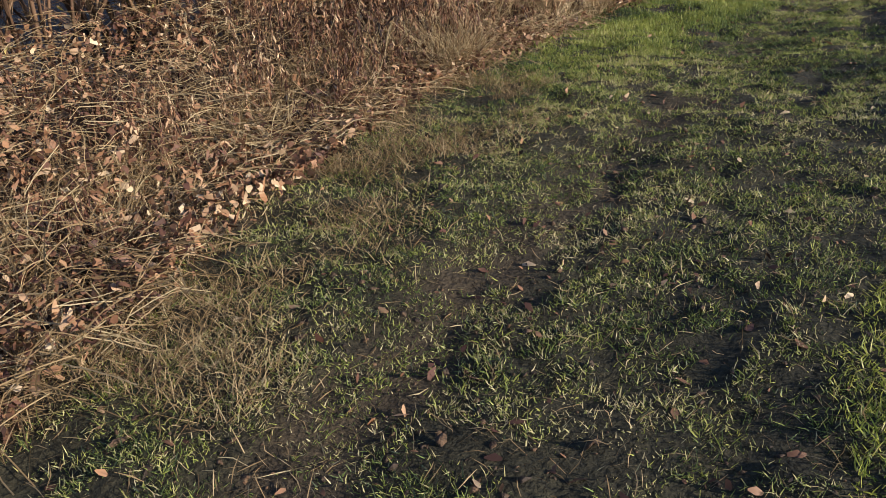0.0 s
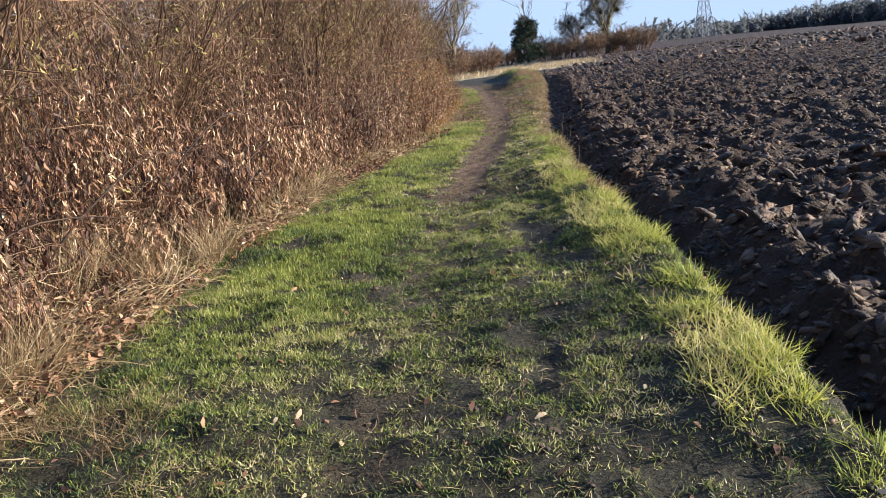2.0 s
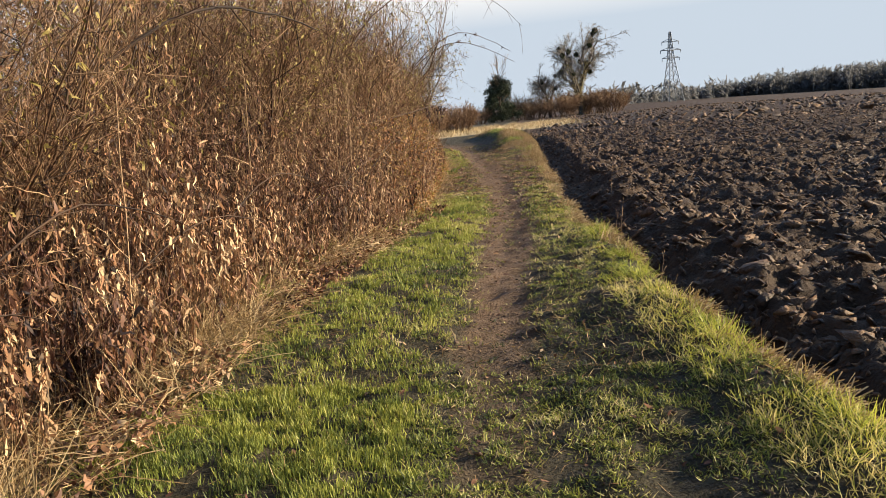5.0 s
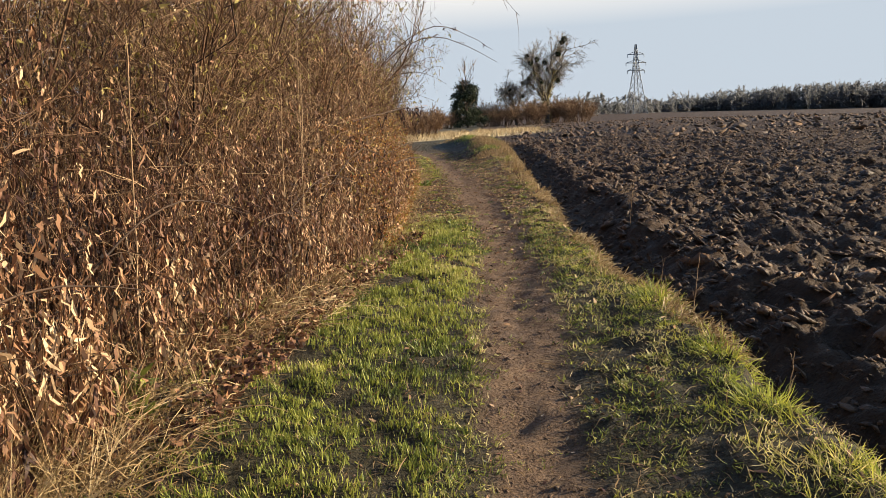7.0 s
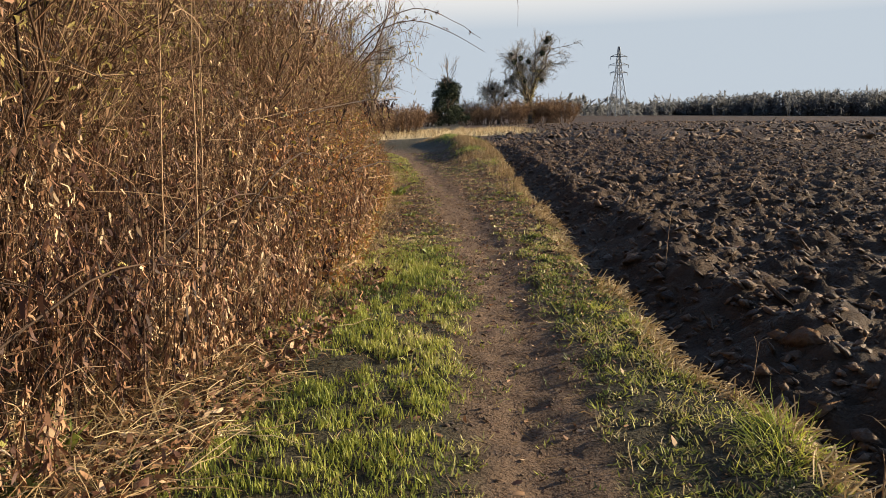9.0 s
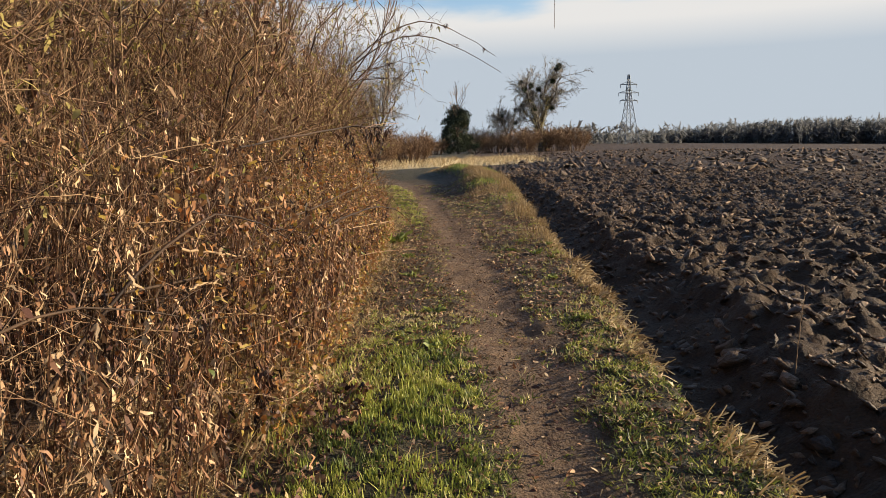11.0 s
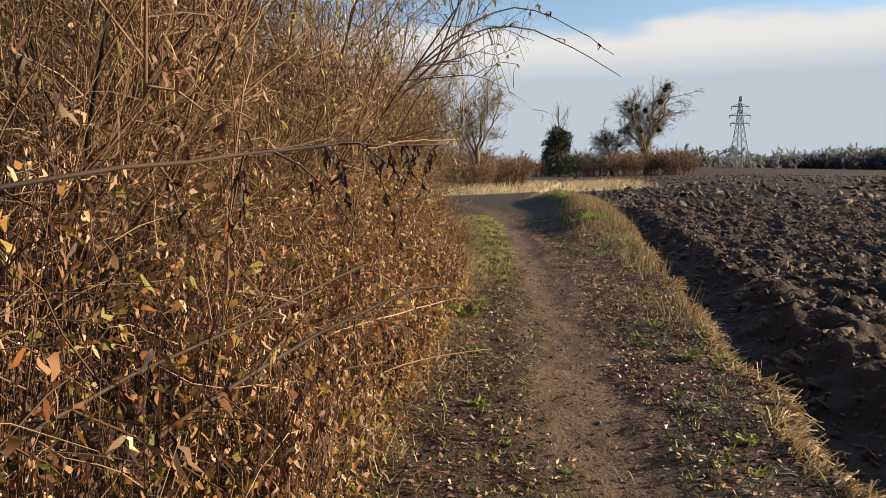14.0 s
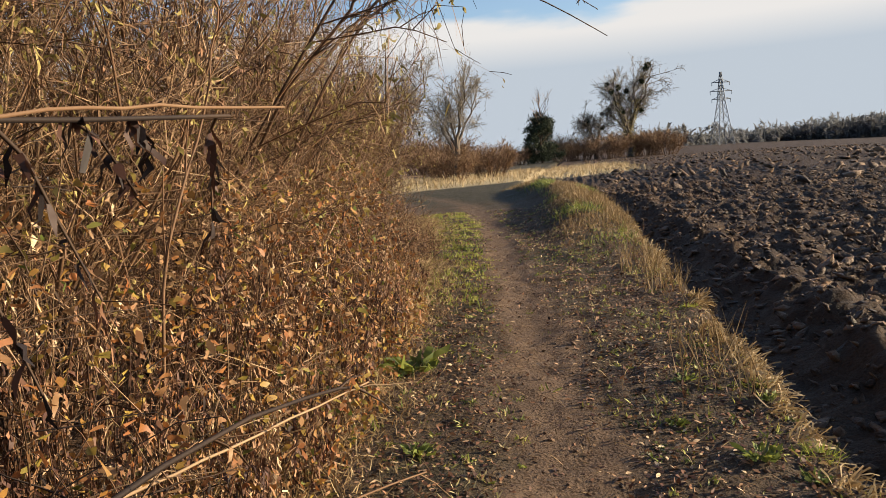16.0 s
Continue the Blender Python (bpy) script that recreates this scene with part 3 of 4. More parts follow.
# ---- withered herb belt in front of the hedge ----
plants, per_plant = 780, 8
hn = plants * per_plant
hp = np.repeat(np.arange(plants), per_plant)
plant_y, plant_d, plant_h = 0.8 + 33 * rng.random(plants), rng.random(plants) ** 1.1, 0.7 + 0.75 * rng.random(plants)
hy = plant_y[hp] + rng.normal(0, 0.10, hn)
hd = np.clip(plant_d[hp] + rng.normal(0, 0.05, hn), 0, 1.2)
hxp = hedge_x(hy) - 0.05 - 2.0 * hd
hP = np.stack([hxp, hy, ground_z(hxp, hy) - 0.02], -1)
height = np.where((hd < 0.4) & (np.abs(hy - 7.0) < 0.6), 0.35, 1.0) * plant_h[hp] * (0.8 + 0.4 * rng.random(hn)) * (0.55 + 0.75 * smooth01(hd * 2)) * np.interp(hy, [0, 3, 5.5, 8, 18, 24, 34], [0.2, 0.26, 0.7, 1.1, 1.1, 0.7, 0.6]) * (0.65 + 0.75 * vnoise(hy * 1.2, hxp * 1.2, 71))
hD = rng.normal(0, 0.12, (hn, 3))
hD[:, 2] = 1
hD[:, 0] += 0.08
hC = lines(hP, unit(hD), height, 5, 0.1 * rng.random(hn), 0.05)
V, F, T = tubes(hC, taper(hn, 5, 0.0045, 0.0018), np.clip(rng.normal(0.45, 0.22, hn), 0, 1))
tagged(mesh_obj("withered_stalks", V, F, M_STEM, T), "dense upright withered brown herb stalks", "dead plants", kind="stuff")
lm = 19
li = np.repeat(np.arange(hn), lm)
ls = (0.22 + 0.78 * rng.random(hn * lm)) * 3.999
lk = ls.astype(int)
lP = hC[li, lk] + (hC[li, lk + 1] - hC[li, lk]) * (ls - lk)[:, None]
lD = rng.normal(0, 0.5, (len(lP), 3))
lD[:, 2] = -1.1 + rng.normal(0, 0.4, len(lP))
leaf_size = np.repeat(np.interp(hy, [4, 6.5, 12, 17, 24], [0.6, 1.0, 1.0, 0.75, 0.6]), lm)
V, F, T = leaf_ribbons(lP, unit(lD), leaf_size * (0.045 + 0.065 * rng.random(len(lP)) ** 1.4), leaf_size * (0.005 + 0.0095 * rng.random(len(lP)) ** 1.3), np.clip(np.repeat(np.interp(hy, [0, 5, 9, 16, 26], [-0.08, 0.0, 0.05, 0.04, 0.02]) + 0.3 * vnoise(hxp * 1.3, hy * 1.3, 72) + 0.62 * rng.random(plants)[hp] + rng.normal(0, 0.1, hn), lm) + rng.normal(0, 0.16, len(lP)), 0, 0.93))
tagged(mesh_obj("withered_leaves", V, F, M_DEAD, T), "drooping curled brown leaves on withered stalks", "dead plants", kind="stuff")

# thin canes and twigs tangled through the herbs
tn = 4200
ty2 = 5 + 27 * rng.random(tn) ** 0.75
tx2 = hedge_x(ty2) - 0.05 - 1.5 * rng.random(tn)
tz2 = ground_z(tx2, ty2) + (0.05 + 1.7 * rng.random(tn)) * smooth01((hedge_x(ty2) + 0.25 - tx2) / 0.9)
tD = rng.normal(0, 1, (tn, 3))
tD[:, 2] = np.abs(tD[:, 2]) * 0.9
tC = lines(np.stack([tx2, ty2, tz2], -1), unit(tD), 0.2 + 0.6 * rng.random(tn), 5, 0.25 * rng.random(tn), 0.1)
tC[:, :, 0] = np.minimum(tC[:, :, 0], hedge_x(tC[:, :, 1]) + 0.1 + 0.15 * rng.random((tn, 1)))
V, F, T = tubes(tC, taper(tn, 5, 0.0035, 0.0015), np.clip(rng.normal(0.5, 0.28, tn), 0, 1))
tagged(mesh_obj("cane_tangle", V, F, M_TWIG, T), "thin brown canes tangled through the withered herbs", "brambles", kind="stuff")


# ---- shrubs behind ----
def make_shrub(h, stems, seedtone, leaf_mat):
    root = new("shrub")
    a = rng.random(stems) * 6.283
    D = np.stack([np.cos(a) * 0.4, np.sin(a) * 0.4, np.ones(stems)], -1) + rng.normal(0, 0.12, (stems, 3))
    P = np.stack([np.cos(a) * 0.35, np.sin(a) * 0.35, np.zeros(stems) - 0.1], -1) * rng.random((stems, 1))
    C0 = lines(P, unit(D), h * (0.7 + 0.35 * rng.random(stems)), 7, 0.12, 0.05)
    C1 = spawn(C0, 11, h * 0.28, 0.5, 0.15, 5, 0.12, 0.12)
    C2 = spawn(C1, 8, h * 0.12, 0.6, 0.1, 3, 0.1, 0.15, 0.12)
    C3 = spawn(C2, 2, h * 0.06, 0.7, 0.1, 3, 0.0, 0.2, 0.15)
    for C in (C0, C1, C2, C3):
        r = np.linalg.norm(C[:, :, :2], axis=2, keepdims=True) + 1e-6
        C[:, :, :2] *= np.where(r > 0.42 * h, 0.42 * h + 0.4 * (r - 0.42 * h), r) / r
    for i in range(stems):
        v = tubes(C0[i:i + 1], taper(1, 7, 0.02, 0.006), np.clip(rng.normal(0.35, 0.15, 1), 0, 1), 5)
        mesh_obj("stem", *v[:2], M_TWIG, v[2], root)
    v = joined([tubes(C1, taper(len(C1), 5, 0.007, 0.003), np.clip(rng.normal(0.45 + seedtone, 0.2, len(C1)), 0, 1))])
    mesh_obj("branchwork", *v[:2], M_TWIG, v[2], root)
    v = joined([ribbons(C2, unit(rng.normal(0, 1, (len(C2), 3))), taper(len(C2), 3, 0.0042, 0.0024), np.clip(rng.normal(0.5 + seedtone, 0.2, len(C2)), 0, 1)), ribbons(C3, unit(rng.normal(0, 1, (len(C3), 3))), taper(len(C3), 3, 0.003, 0.0018), np.clip(rng.normal(0.5 + seedtone, 0.2, len(C3)), 0, 1))])
    mesh_obj("crown", *v[:2], M_TWIG, v[2], root)
    n = len(C2)
    pick = rng.choice(n, int(n * 1.15))
    LD = rng.normal(0, 0.6, (len(pick), 3))
    LD[:, 2] -= 0.6
    v = leaf_ribbons(C2[pick, -1], unit(LD), 0.035 + 0.055 * rng.random(len(pick)), 0.006 + 0.009 * rng.random(len(pick)), np.clip(rng.normal(0.6, 0.2, len(pick)), 0, 1))
    mesh_obj("foliage", *v[:2], leaf_mat, v[2], root)
    return tagged(root, "tangled shrub with fine brown twigs and last leaves", "shrub", "shrubs of the hedge")


protos = [make_shrub(4.4, 17, 0.0, M_OLIVE), make_shrub(3.6, 17, 0.1, M_DEAD), make_shrub(5.2, 16, -0.05, M_OLIVE)]
spots = []
for k, yy in enumerate(np.arange(1.0, 44, 1.7)):
    spots.append((float(hedge_x(yy)) - 2.1 - 0.7 * random.random(), yy + random.uniform(-0.4, 0.4), 0.75 + 0.3 * random.random()))
    if k % 3 == 0:
        spots.append((float(hedge_x(yy)) - 4.2 - random.random(), yy + random.uniform(-0.6, 0.6), 1.1 + 0.3 * random.random()))
for yy in np.arange(0.5, 30, 2.0):
    spots.append((float(hedge_x(yy)) - 3.4 - 0.6 * random.random(), yy, 1.0 + 0.25 * random.random()))
for yy in np.arange(22.5, 38, 1.6):
    spots.append((float(hedge_x(yy)) - 1.5 - 0.4 * random.random(), yy, 0.58 + 0.15 * random.random()))
for k, (sx_, sy_, sc_) in enumerate(spots):
    m_ = pose(sx_, sy_, float(ground_z(sx_, sy_)), 0, 0, random.uniform(0, 360)) @ Matrix.Scale(sc_, 4)
    if k < 3:
        protos[k].matrix_basis = m_
        protos[k].scale = (sc_,) * 3
    else:
        o_ = copy_thing(protos[k % 3], pose(0, 0, 0))
        o_.matrix_basis = m_


# ---- distant trees ----
def bare_tree(name, h, limbs, label, twig_r=0.025, tone=0.5, mistletoe=0, spreadw=0.55):
    root = new(name)
    trunk = lines(np.array([[0, 0, -0.3]]), np.array([[0.05, 0, 1.0]]), np.array([h * 0.35]), 5, 0, 0.03)
    v = tubes(trunk, taper(1, 5, h * 0.034, h * 0.022), np.array([0.3]), 8)
    mesh_obj("trunk", *v[:2], M_BARK, v[2], root)
    a = np.arange(limbs) * 2.4 + rng.random(limbs)
    D = np.stack([np.cos(a) * spreadw, np.sin(a) * spreadw, np.ones(limbs)], -1) + rng.normal(0, 0.12, (limbs, 3))
    P = trunk[0, 2] + (trunk[0, 4] - trunk[0, 2]) * rng.random((limbs, 1))
    C0 = lines(P, unit(D), h * (0.38 + 0.34 * rng.random(limbs)), 6, 0.05, 0.1)
    for i in range(limbs):
        v = tubes(C0[i:i + 1], taper(1, 6, h * 0.014, h * 0.004), np.array([0.4]), 5)
        mesh_obj("limb", *v[:2], M_BARK, v[2], root)
    C1 = spawn(C0, 12, h * 0.2, 0.5, 0.1, 5, 0.05, 0.2)
    C2 = spawn(C1, 8, h * 0.1, 0.5, 0.1, 4, 0.1, 0.2)
    C3 = spawn(C2, 5, h * 0.05, 0.5, 0.0, 3, 0.1, 0.2)
    v = joined([tubes(C, taper(len(C), C.shape[1], r, r * 0.5), np.clip(rng.normal(tone, 0.15, len(C)), 0, 1)) for C, r in ((C1, twig_r * 1.5), (C2, twig_r * 0.7), (C3, twig_r * 0.45))])
    mesh_obj("crown", *v[:2], M_BARK, v[2], root)
    if mistletoe > 10:
        n = 2600
        L = spawn(C0, n // limbs, 0.5, 0.8, 0, 2, 0, 0.0)[:, 1]
        L = np.concatenate([L[L[:, 2] < h * 0.62], trunk[0, rng.integers(0, 5, 500)] + rng.normal(0, 0.5, (500, 3))])
        v = leaf_ribbons(L, unit(rng.normal(0, 1, (len(L), 3))), np.full(len(L), 0.3), np.full(len(L), 0.06), rng.random(len(L)), 0.3)
        mesh_obj("ivy", *v[:2], M_OLIVE, v[2], root)
    ends = C1[:, -2][C1[:, -2, 2] > h * 0.45]
    for i in range(mistletoe):
        c = ends[int(rng.integers(len(ends)))]
        n = 260
        d = unit(rng.normal(0, 1, (n, 3)))
        v = leaf_ribbons(c + d * 0.12, d, np.full(n, h * 0.028) * (0.6 + 0.6 * rng.random(n)), np.full(n, 0.06), rng.random(n), 0.1)
        mesh_obj("mistletoe", *v[:2], M_EVER, v[2], root)
    return tagged(root, label, "tree")


def place(ob, x, y, rot=0, s=1.0):
    ob.matrix_basis = pose(x, y, float(ground_z(x, y)), 0, 0, rot) @ Matrix.Scale(s, 4)
    return ob


def ivy_tree(h):
    root = new("ivy_tree")
    trunk = lines(np.array([[0, 0, -0.3]]), np.array([[0.0, 0, 1.0]]), np.array([h * 0.9]), 6, 0, 0.03)
    v = tubes(trunk, taper(1, 6, 0.25, 0.05), np.array([0.3]), 6)
    mesh_obj("trunk", *v[:2], M_BARK, v[2], root)
    clumps = []
    for i in range(110):
        q = rng.random() ** 1.3
        a = rng.random() * 6.283
        r = h * (0.12 + 0.22 * (1 - q)) * rng.random() ** 0.45
        c = np.array([math.cos(a) * r, math.sin(a) * r, h * (0.05 + 0.62 * q + 0.1 * rng.random())])
        n = 110
        P = c + rng.normal(0, 1, (n, 3)) * h * np.array([0.032, 0.032, 0.024]) * (0.6 + 0.7 * rng.random())
        clumps.append(leaf_ribbons(P, unit(rng.normal(0, 1, (n, 3))), np.full(n, 0.32), np.full(n, 0.075), rng.random(n), 0.3))
    v = joined(clumps)
    mesh_obj("crown", *v[:2], M_EVER, v[2], root)
    C1 = spawn(trunk, 34, h * 0.24, 0.75, 0.3, 5, 0.0, 0.3)
    C2 = spawn(C1, 7, h * 0.09, 0.4, 0.2, 3, 0.0, 0.3)
    v = joined([tubes(C1, taper(len(C1), 5, 0.05, 0.02), rng.random(len(C1))), tubes(C2, taper(len(C2), 3, 0.022, 0.012), rng.random(len(C2)))])
    mesh_obj("twig_top", *v[:2], M_TWIG, v[2], root)
    return tagged(root, "dark ivy-covered tree with bare twigs on top", "tree")


place(bare_tree("mistletoe_tree", 16.5, 10, "tall bare tree with ivied trunk and dark mistletoe balls", 0.045, 0.7, 18, 0.5), 7.0, 168, 40)
place(ivy_tree(11.5), -8.5, 160)
place(bare_tree("bare_tree", 11.0, 7, "slender grey leafless tree in a copse", 0.04, 0.5, 4), 1.0, 172, 100)
place(bare_tree("bare_tree", 10.0, 7, "pale bare tree beside the hedge", 0.03, 0.85, 0, 0.4), -14.0, 95, 10)
place(bare_tree("bare_tree", 11.5, 7, "pale bare tree beside the hedge", 0.03, 0.8, 0, 0.4), -19.0, 92, 200)


def far_bush(w, h, tone, n=2600, t=0.02):
    root = new("bush")
    a = rng.random(60) * 6.283
    P = np.stack([np.cos(a) * w * 0.4, np.sin(a) * w * 0.4, np.full(60, -0.1)], -1) * np.sqrt(rng.random((60, 1)))
    D = np.stack([np.cos(a) * 0.5, np.sin(a) * 0.5, np.ones(60)], -1)
    C0 = lines(P, unit(D), h * (0.6 + 0.45 * rng.random(60)), 5, 0.1, 0.08)
    C1 = spawn(C0, 9, h * 0.3, 0.5, 0.1, 4, 0.1)
    C2 = spawn(C1, 6, h * 0.14, 0.6, 0.0, 3, 0.1)
    v = joined([tubes(C0, taper(60, 5, 0.04, 0.015), np.full(60, 0.3)), tubes(C1, taper(len(C1), 4, t, t * 0.6), np.clip(rng.normal(tone, 0.15, len(C1)), 0, 1)), ribbons(C2, unit(rng.normal(0, 1, (len(C2), 3))), taper(len(C2), 3, t * 0.8, t * 0.4), np.clip(rng.normal(tone, 0.15, len(C2)), 0, 1))])
    mesh_obj("crown", *v[:2], M_TWIG, v[2], root)
    return tagged(root, "rounded leafless brown bush", "bush", "bushes of the copse")


bush = far_bush(5, 4.3, 0.55, t=0.03)
place(bush, 13, 166)
for (bx_, by_, bs_) in [(-2, 165, 0.9), (3, 163, 1.0), (10, 170, 1.15), (-13, 158, 0.8), (-5, 170, 1.2), (-16, 120, 0.7), (-12, 100, 0.75), (-16, 98, 0.9), (-20, 110, 1.1), (-9.5, 82, 0.55), (-12, 78, 0.6), (-24, 84, 0.9), (7, 176, 1.2), (-20, 76, 0.9)]:
    o_ = copy_thing(bush, pose(0, 0, 0))
    place(o_, bx_, by_, random.uniform(0, 360), bs_)


# ---- pylon ----
def bar(parent, name, pts, r=0.09):
    C = np.array([pts], float)
    v = tubes(C, np.full((1, len(pts)), r), np.array([0.5]), 4)
    return mesh_obj(name, *v[:2], M_STEEL, v[2], parent)


def pylon(H):
    root = new("pylon")
    half = [(0, 3.4), (0.35, 2.0), (0.6, 1.1), (1.0, 0.25)]

    def hw(f):
        return float(np.interp(f, [p[0] for p in half], [p[1] for p in half]))

    for sx2 in (-1, 1):
        for sy2 in (-1, 1):
            bar(root, "leg", [(sx2 * hw(f), sy2 * hw(f), H * f - (0.4 if f == 0 else 0)) for f in (0, 0.35, 0.6, 1.0)], 0.17)
    fs = [0, 0.2, 0.35, 0.47, 0.58, 0.67, 0.75, 0.83, 0.91, 1.0]
    for a, b in zip(fs[:-1], fs[1:]):
        for q in range(4):
            c = [(-1, -1), (1, -1), (1, 1), (-1, 1)]
            (x0, y0), (x1, y1) = c[q], c[(q + 1) % 4]
            bar(root, "brace", [(x0 * hw(a), y0 * hw(a), H * a), (x1 * hw(b), y1 * hw(b), H * b)], 0.09)
            bar(root, "brace", [(x1 * hw(a), y1 * hw(a), H * a), (x0 * hw(b), y0 * hw(b), H * b)], 0.09)
    for f, w in ((0.63, 4.0), (0.74, 4.6), (0.86, 3.8)):
        for s in (-1, 1):
            arm = bar(root, "crossarm", [(0, 0, H * f), (s * w, 0, H * f)], 0.16)
            bar(root, "brace", [(0, 0, H * (f + 0.045)), (s * w, 0, H * f)], 0.1)
            bar(arm, "insulator", [(s * w, 0, H * f), (s * w, 0, H * f - 1.3)], 0.14)
    return tagged(root, "grey lattice steel electricity pylon beyond the field", "pylon")


place(pylon(28.5), 55.0, 350, 20)


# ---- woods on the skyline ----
def haze_tinted_woods(name, pts, heights, n, label, tone):
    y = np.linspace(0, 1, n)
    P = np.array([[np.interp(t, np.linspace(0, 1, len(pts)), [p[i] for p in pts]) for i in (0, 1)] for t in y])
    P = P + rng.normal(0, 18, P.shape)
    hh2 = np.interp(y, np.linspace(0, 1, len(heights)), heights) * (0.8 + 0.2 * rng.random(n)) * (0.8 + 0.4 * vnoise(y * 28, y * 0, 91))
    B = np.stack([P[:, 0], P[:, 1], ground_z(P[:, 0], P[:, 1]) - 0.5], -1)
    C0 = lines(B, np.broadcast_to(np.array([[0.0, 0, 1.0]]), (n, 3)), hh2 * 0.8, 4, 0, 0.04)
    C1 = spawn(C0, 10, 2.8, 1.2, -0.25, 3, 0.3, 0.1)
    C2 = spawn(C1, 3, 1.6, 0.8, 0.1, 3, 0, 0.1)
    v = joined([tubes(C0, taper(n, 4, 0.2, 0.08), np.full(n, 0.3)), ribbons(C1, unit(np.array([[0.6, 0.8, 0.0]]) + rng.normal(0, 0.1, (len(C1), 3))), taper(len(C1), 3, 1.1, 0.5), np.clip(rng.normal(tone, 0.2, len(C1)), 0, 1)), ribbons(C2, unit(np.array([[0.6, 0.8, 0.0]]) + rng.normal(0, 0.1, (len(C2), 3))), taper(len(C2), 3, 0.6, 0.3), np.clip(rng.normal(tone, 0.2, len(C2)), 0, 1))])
    return tagged(mesh_obj(name, *v[:2], M_FAR_HAZE, v[2]), label, "woods", kind="stuff")


haze_tinted_woods("haze_tinted_woods", [(20, 480), (60, 520), (120, 520), (170, 440), (210, 380), (260, 330)], [2.8, 2.8, 3.6, 5.6, 8.5, 12, 15, 15, 14, 13, 13], 2400, "leafless woods along the skyline in haze-tinted grey", 0.4)
haze_tinted_woods("far_poplars", [(25, 420), (45, 430), (60, 450)], [11, 12, 11], 60, "distant row of bare poplars in haze-tinted grey", 0.7)


# ---- single branches, canes and weeds along the hedge ----
def curve_line(pts, n=14):
    """A smooth line through a few points."""
    pts = np.array(pts, float)
    t = np.linspace(0, len(pts) - 1, n)
    k = np.clip(t.astype(int), 0, len(pts) - 2)
    f = (t - k)[:, None]
    p0, p1, p2, p3 = pts[np.maximum(k - 1, 0)], pts[k], pts[k + 1], pts[np.minimum(k + 2, len(pts) - 1)]
    return 0.5 * (2 * p1 + (p2 - p0) * f + (2 * p0 - 5 * p1 + 4 * p2 - p3) * f ** 2 + (3 * p1 - p0 - 3 * p2 + p3) * f ** 3)


def bough(name, pts, r0, r1, tone, label, category, shoots=0, shoot_len=0.3, leaf_n=0, leaf_len=0.07, leaf_mat=None, leaf_tone=0.3, down=0.9, dangle=0.3):
    root = new(name)
    base = np.array(pts[0], float)
    root.location = base
    C = (curve_line(pts) - base)[None]
    C = C + rng.normal(0, r0 * 0.5, C.shape)
    v = tubes(C, np.linspace(r0, r1, C.shape[1])[None], np.array([tone]), 6)
    mesh_obj("stem", *v[:2], M_TWIG, v[2], root)
    ends = C
    if shoots:
        S = spawn(C, shoots, shoot_len, 0.55, 0.05, 4, dangle, 0.25)
        for i in range(shoots):
            v = tubes(S[i:i + 1], np.linspace(r1 * 1.1, r1 * 0.5, 4)[None], np.array([tone + 0.1]), 3)
            mesh_obj("side_shoot", *v[:2], M_TWIG, v[2], root)
        ends = S
    if leaf_n:
        L = spawn(ends, max(1, leaf_n // len(ends)), 0.02, 0.6, 0, 2, 0, 0.2)
        D = rng.normal(0, 0.35, (len(L), 3))
        D[:, 2] -= down
        v = leaf_ribbons(L[:, 0], unit(D), leaf_len * (0.5 + rng.random(len(L))), leaf_len * (0.10 + 0.1 * rng.random(len(L))), np.clip(leaf_tone + rng.normal(0, 0.2, len(L)), 0, 1))
        mesh_obj("foliage", *v[:2], leaf_mat or M_DEAD, v[2], root)
    return tagged(root, label, category)


# Low tones draw the dark branches as silhouettes, shade put into their colour.
bough("arching_branch", [(-6.2, 27.6, 1.6), (-5.3, 28.6, 3.0), (-4.25, 29.4, 3.66), (-3.3, 30.1, 3.45), (-2.5, 30.6, 3.02)], 0.02, 0.006, 0.15, "silhouette-dark branch arching out of the hedge with hanging buds", "branch", 8, 0.14, 60, 0.06, M_DEAD, 0.3)
bough("arching_branch", [(-6.2, 27.9, 1.7), (-5.2, 28.8, 3.2), (-4.2, 29.5, 3.92), (-3.3, 30.1, 3.75), (-2.6, 30.6, 3.35)], 0.018, 0.006, 0.2, "silhouette-dark branch arching out of the hedge with hanging buds", "branch", 8, 0.14, 60, 0.06, M_DEAD, 0.3)
bough("overhanging_branch", [(-5.9, 20.3, 2.2), (-4.8, 20.8, 3.6), (-3.6, 21.2, 4.1), (-2.6, 21.4, 3.65), (-2.1, 21.6, 3.15)], 0.016, 0.004, 0.3, "thin branch with dangling twigs above the path", "branch", 7, 0.26, 0, 0.05, None, 0.3, 0.9, 0.7)
bough("broken_branch", [(-4.5, 19.3, 1.62), (-4.2, 20.2, 1.72), (-4.0, 21.1, 1.78), (-3.75, 22.0, 1.8)], 0.009, 0.005, 0.05, "silhouette-dark broken branch hung with withered leaf bunches", "branch", 14, 0.26, 260, 0.05, M_DEAD, 0.15, 1.0, 0.85)
bough("pale_stick", [(-3.95, 21.2, 1.76), (-3.85, 21.7, 1.81), (-3.72, 22.3, 1.83)], 0.0045, 0.0035, 0.5, "pale barkless stick caught on a branch", "stick")
bough("bramble_cane", [(-4.8, 19.0, 0.35), (-4.55, 19.9, 0.66), (-4.2, 20.9, 0.92), (-4.0, 22.4, 0.94), (-3.85, 23.2, 0.82)], 0.012, 0.006, 0.05, "dark arching bramble cane leaning over the verge", "bramble", 9, 0.28, 45, 0.06, M_AUTUMN, 0.7)
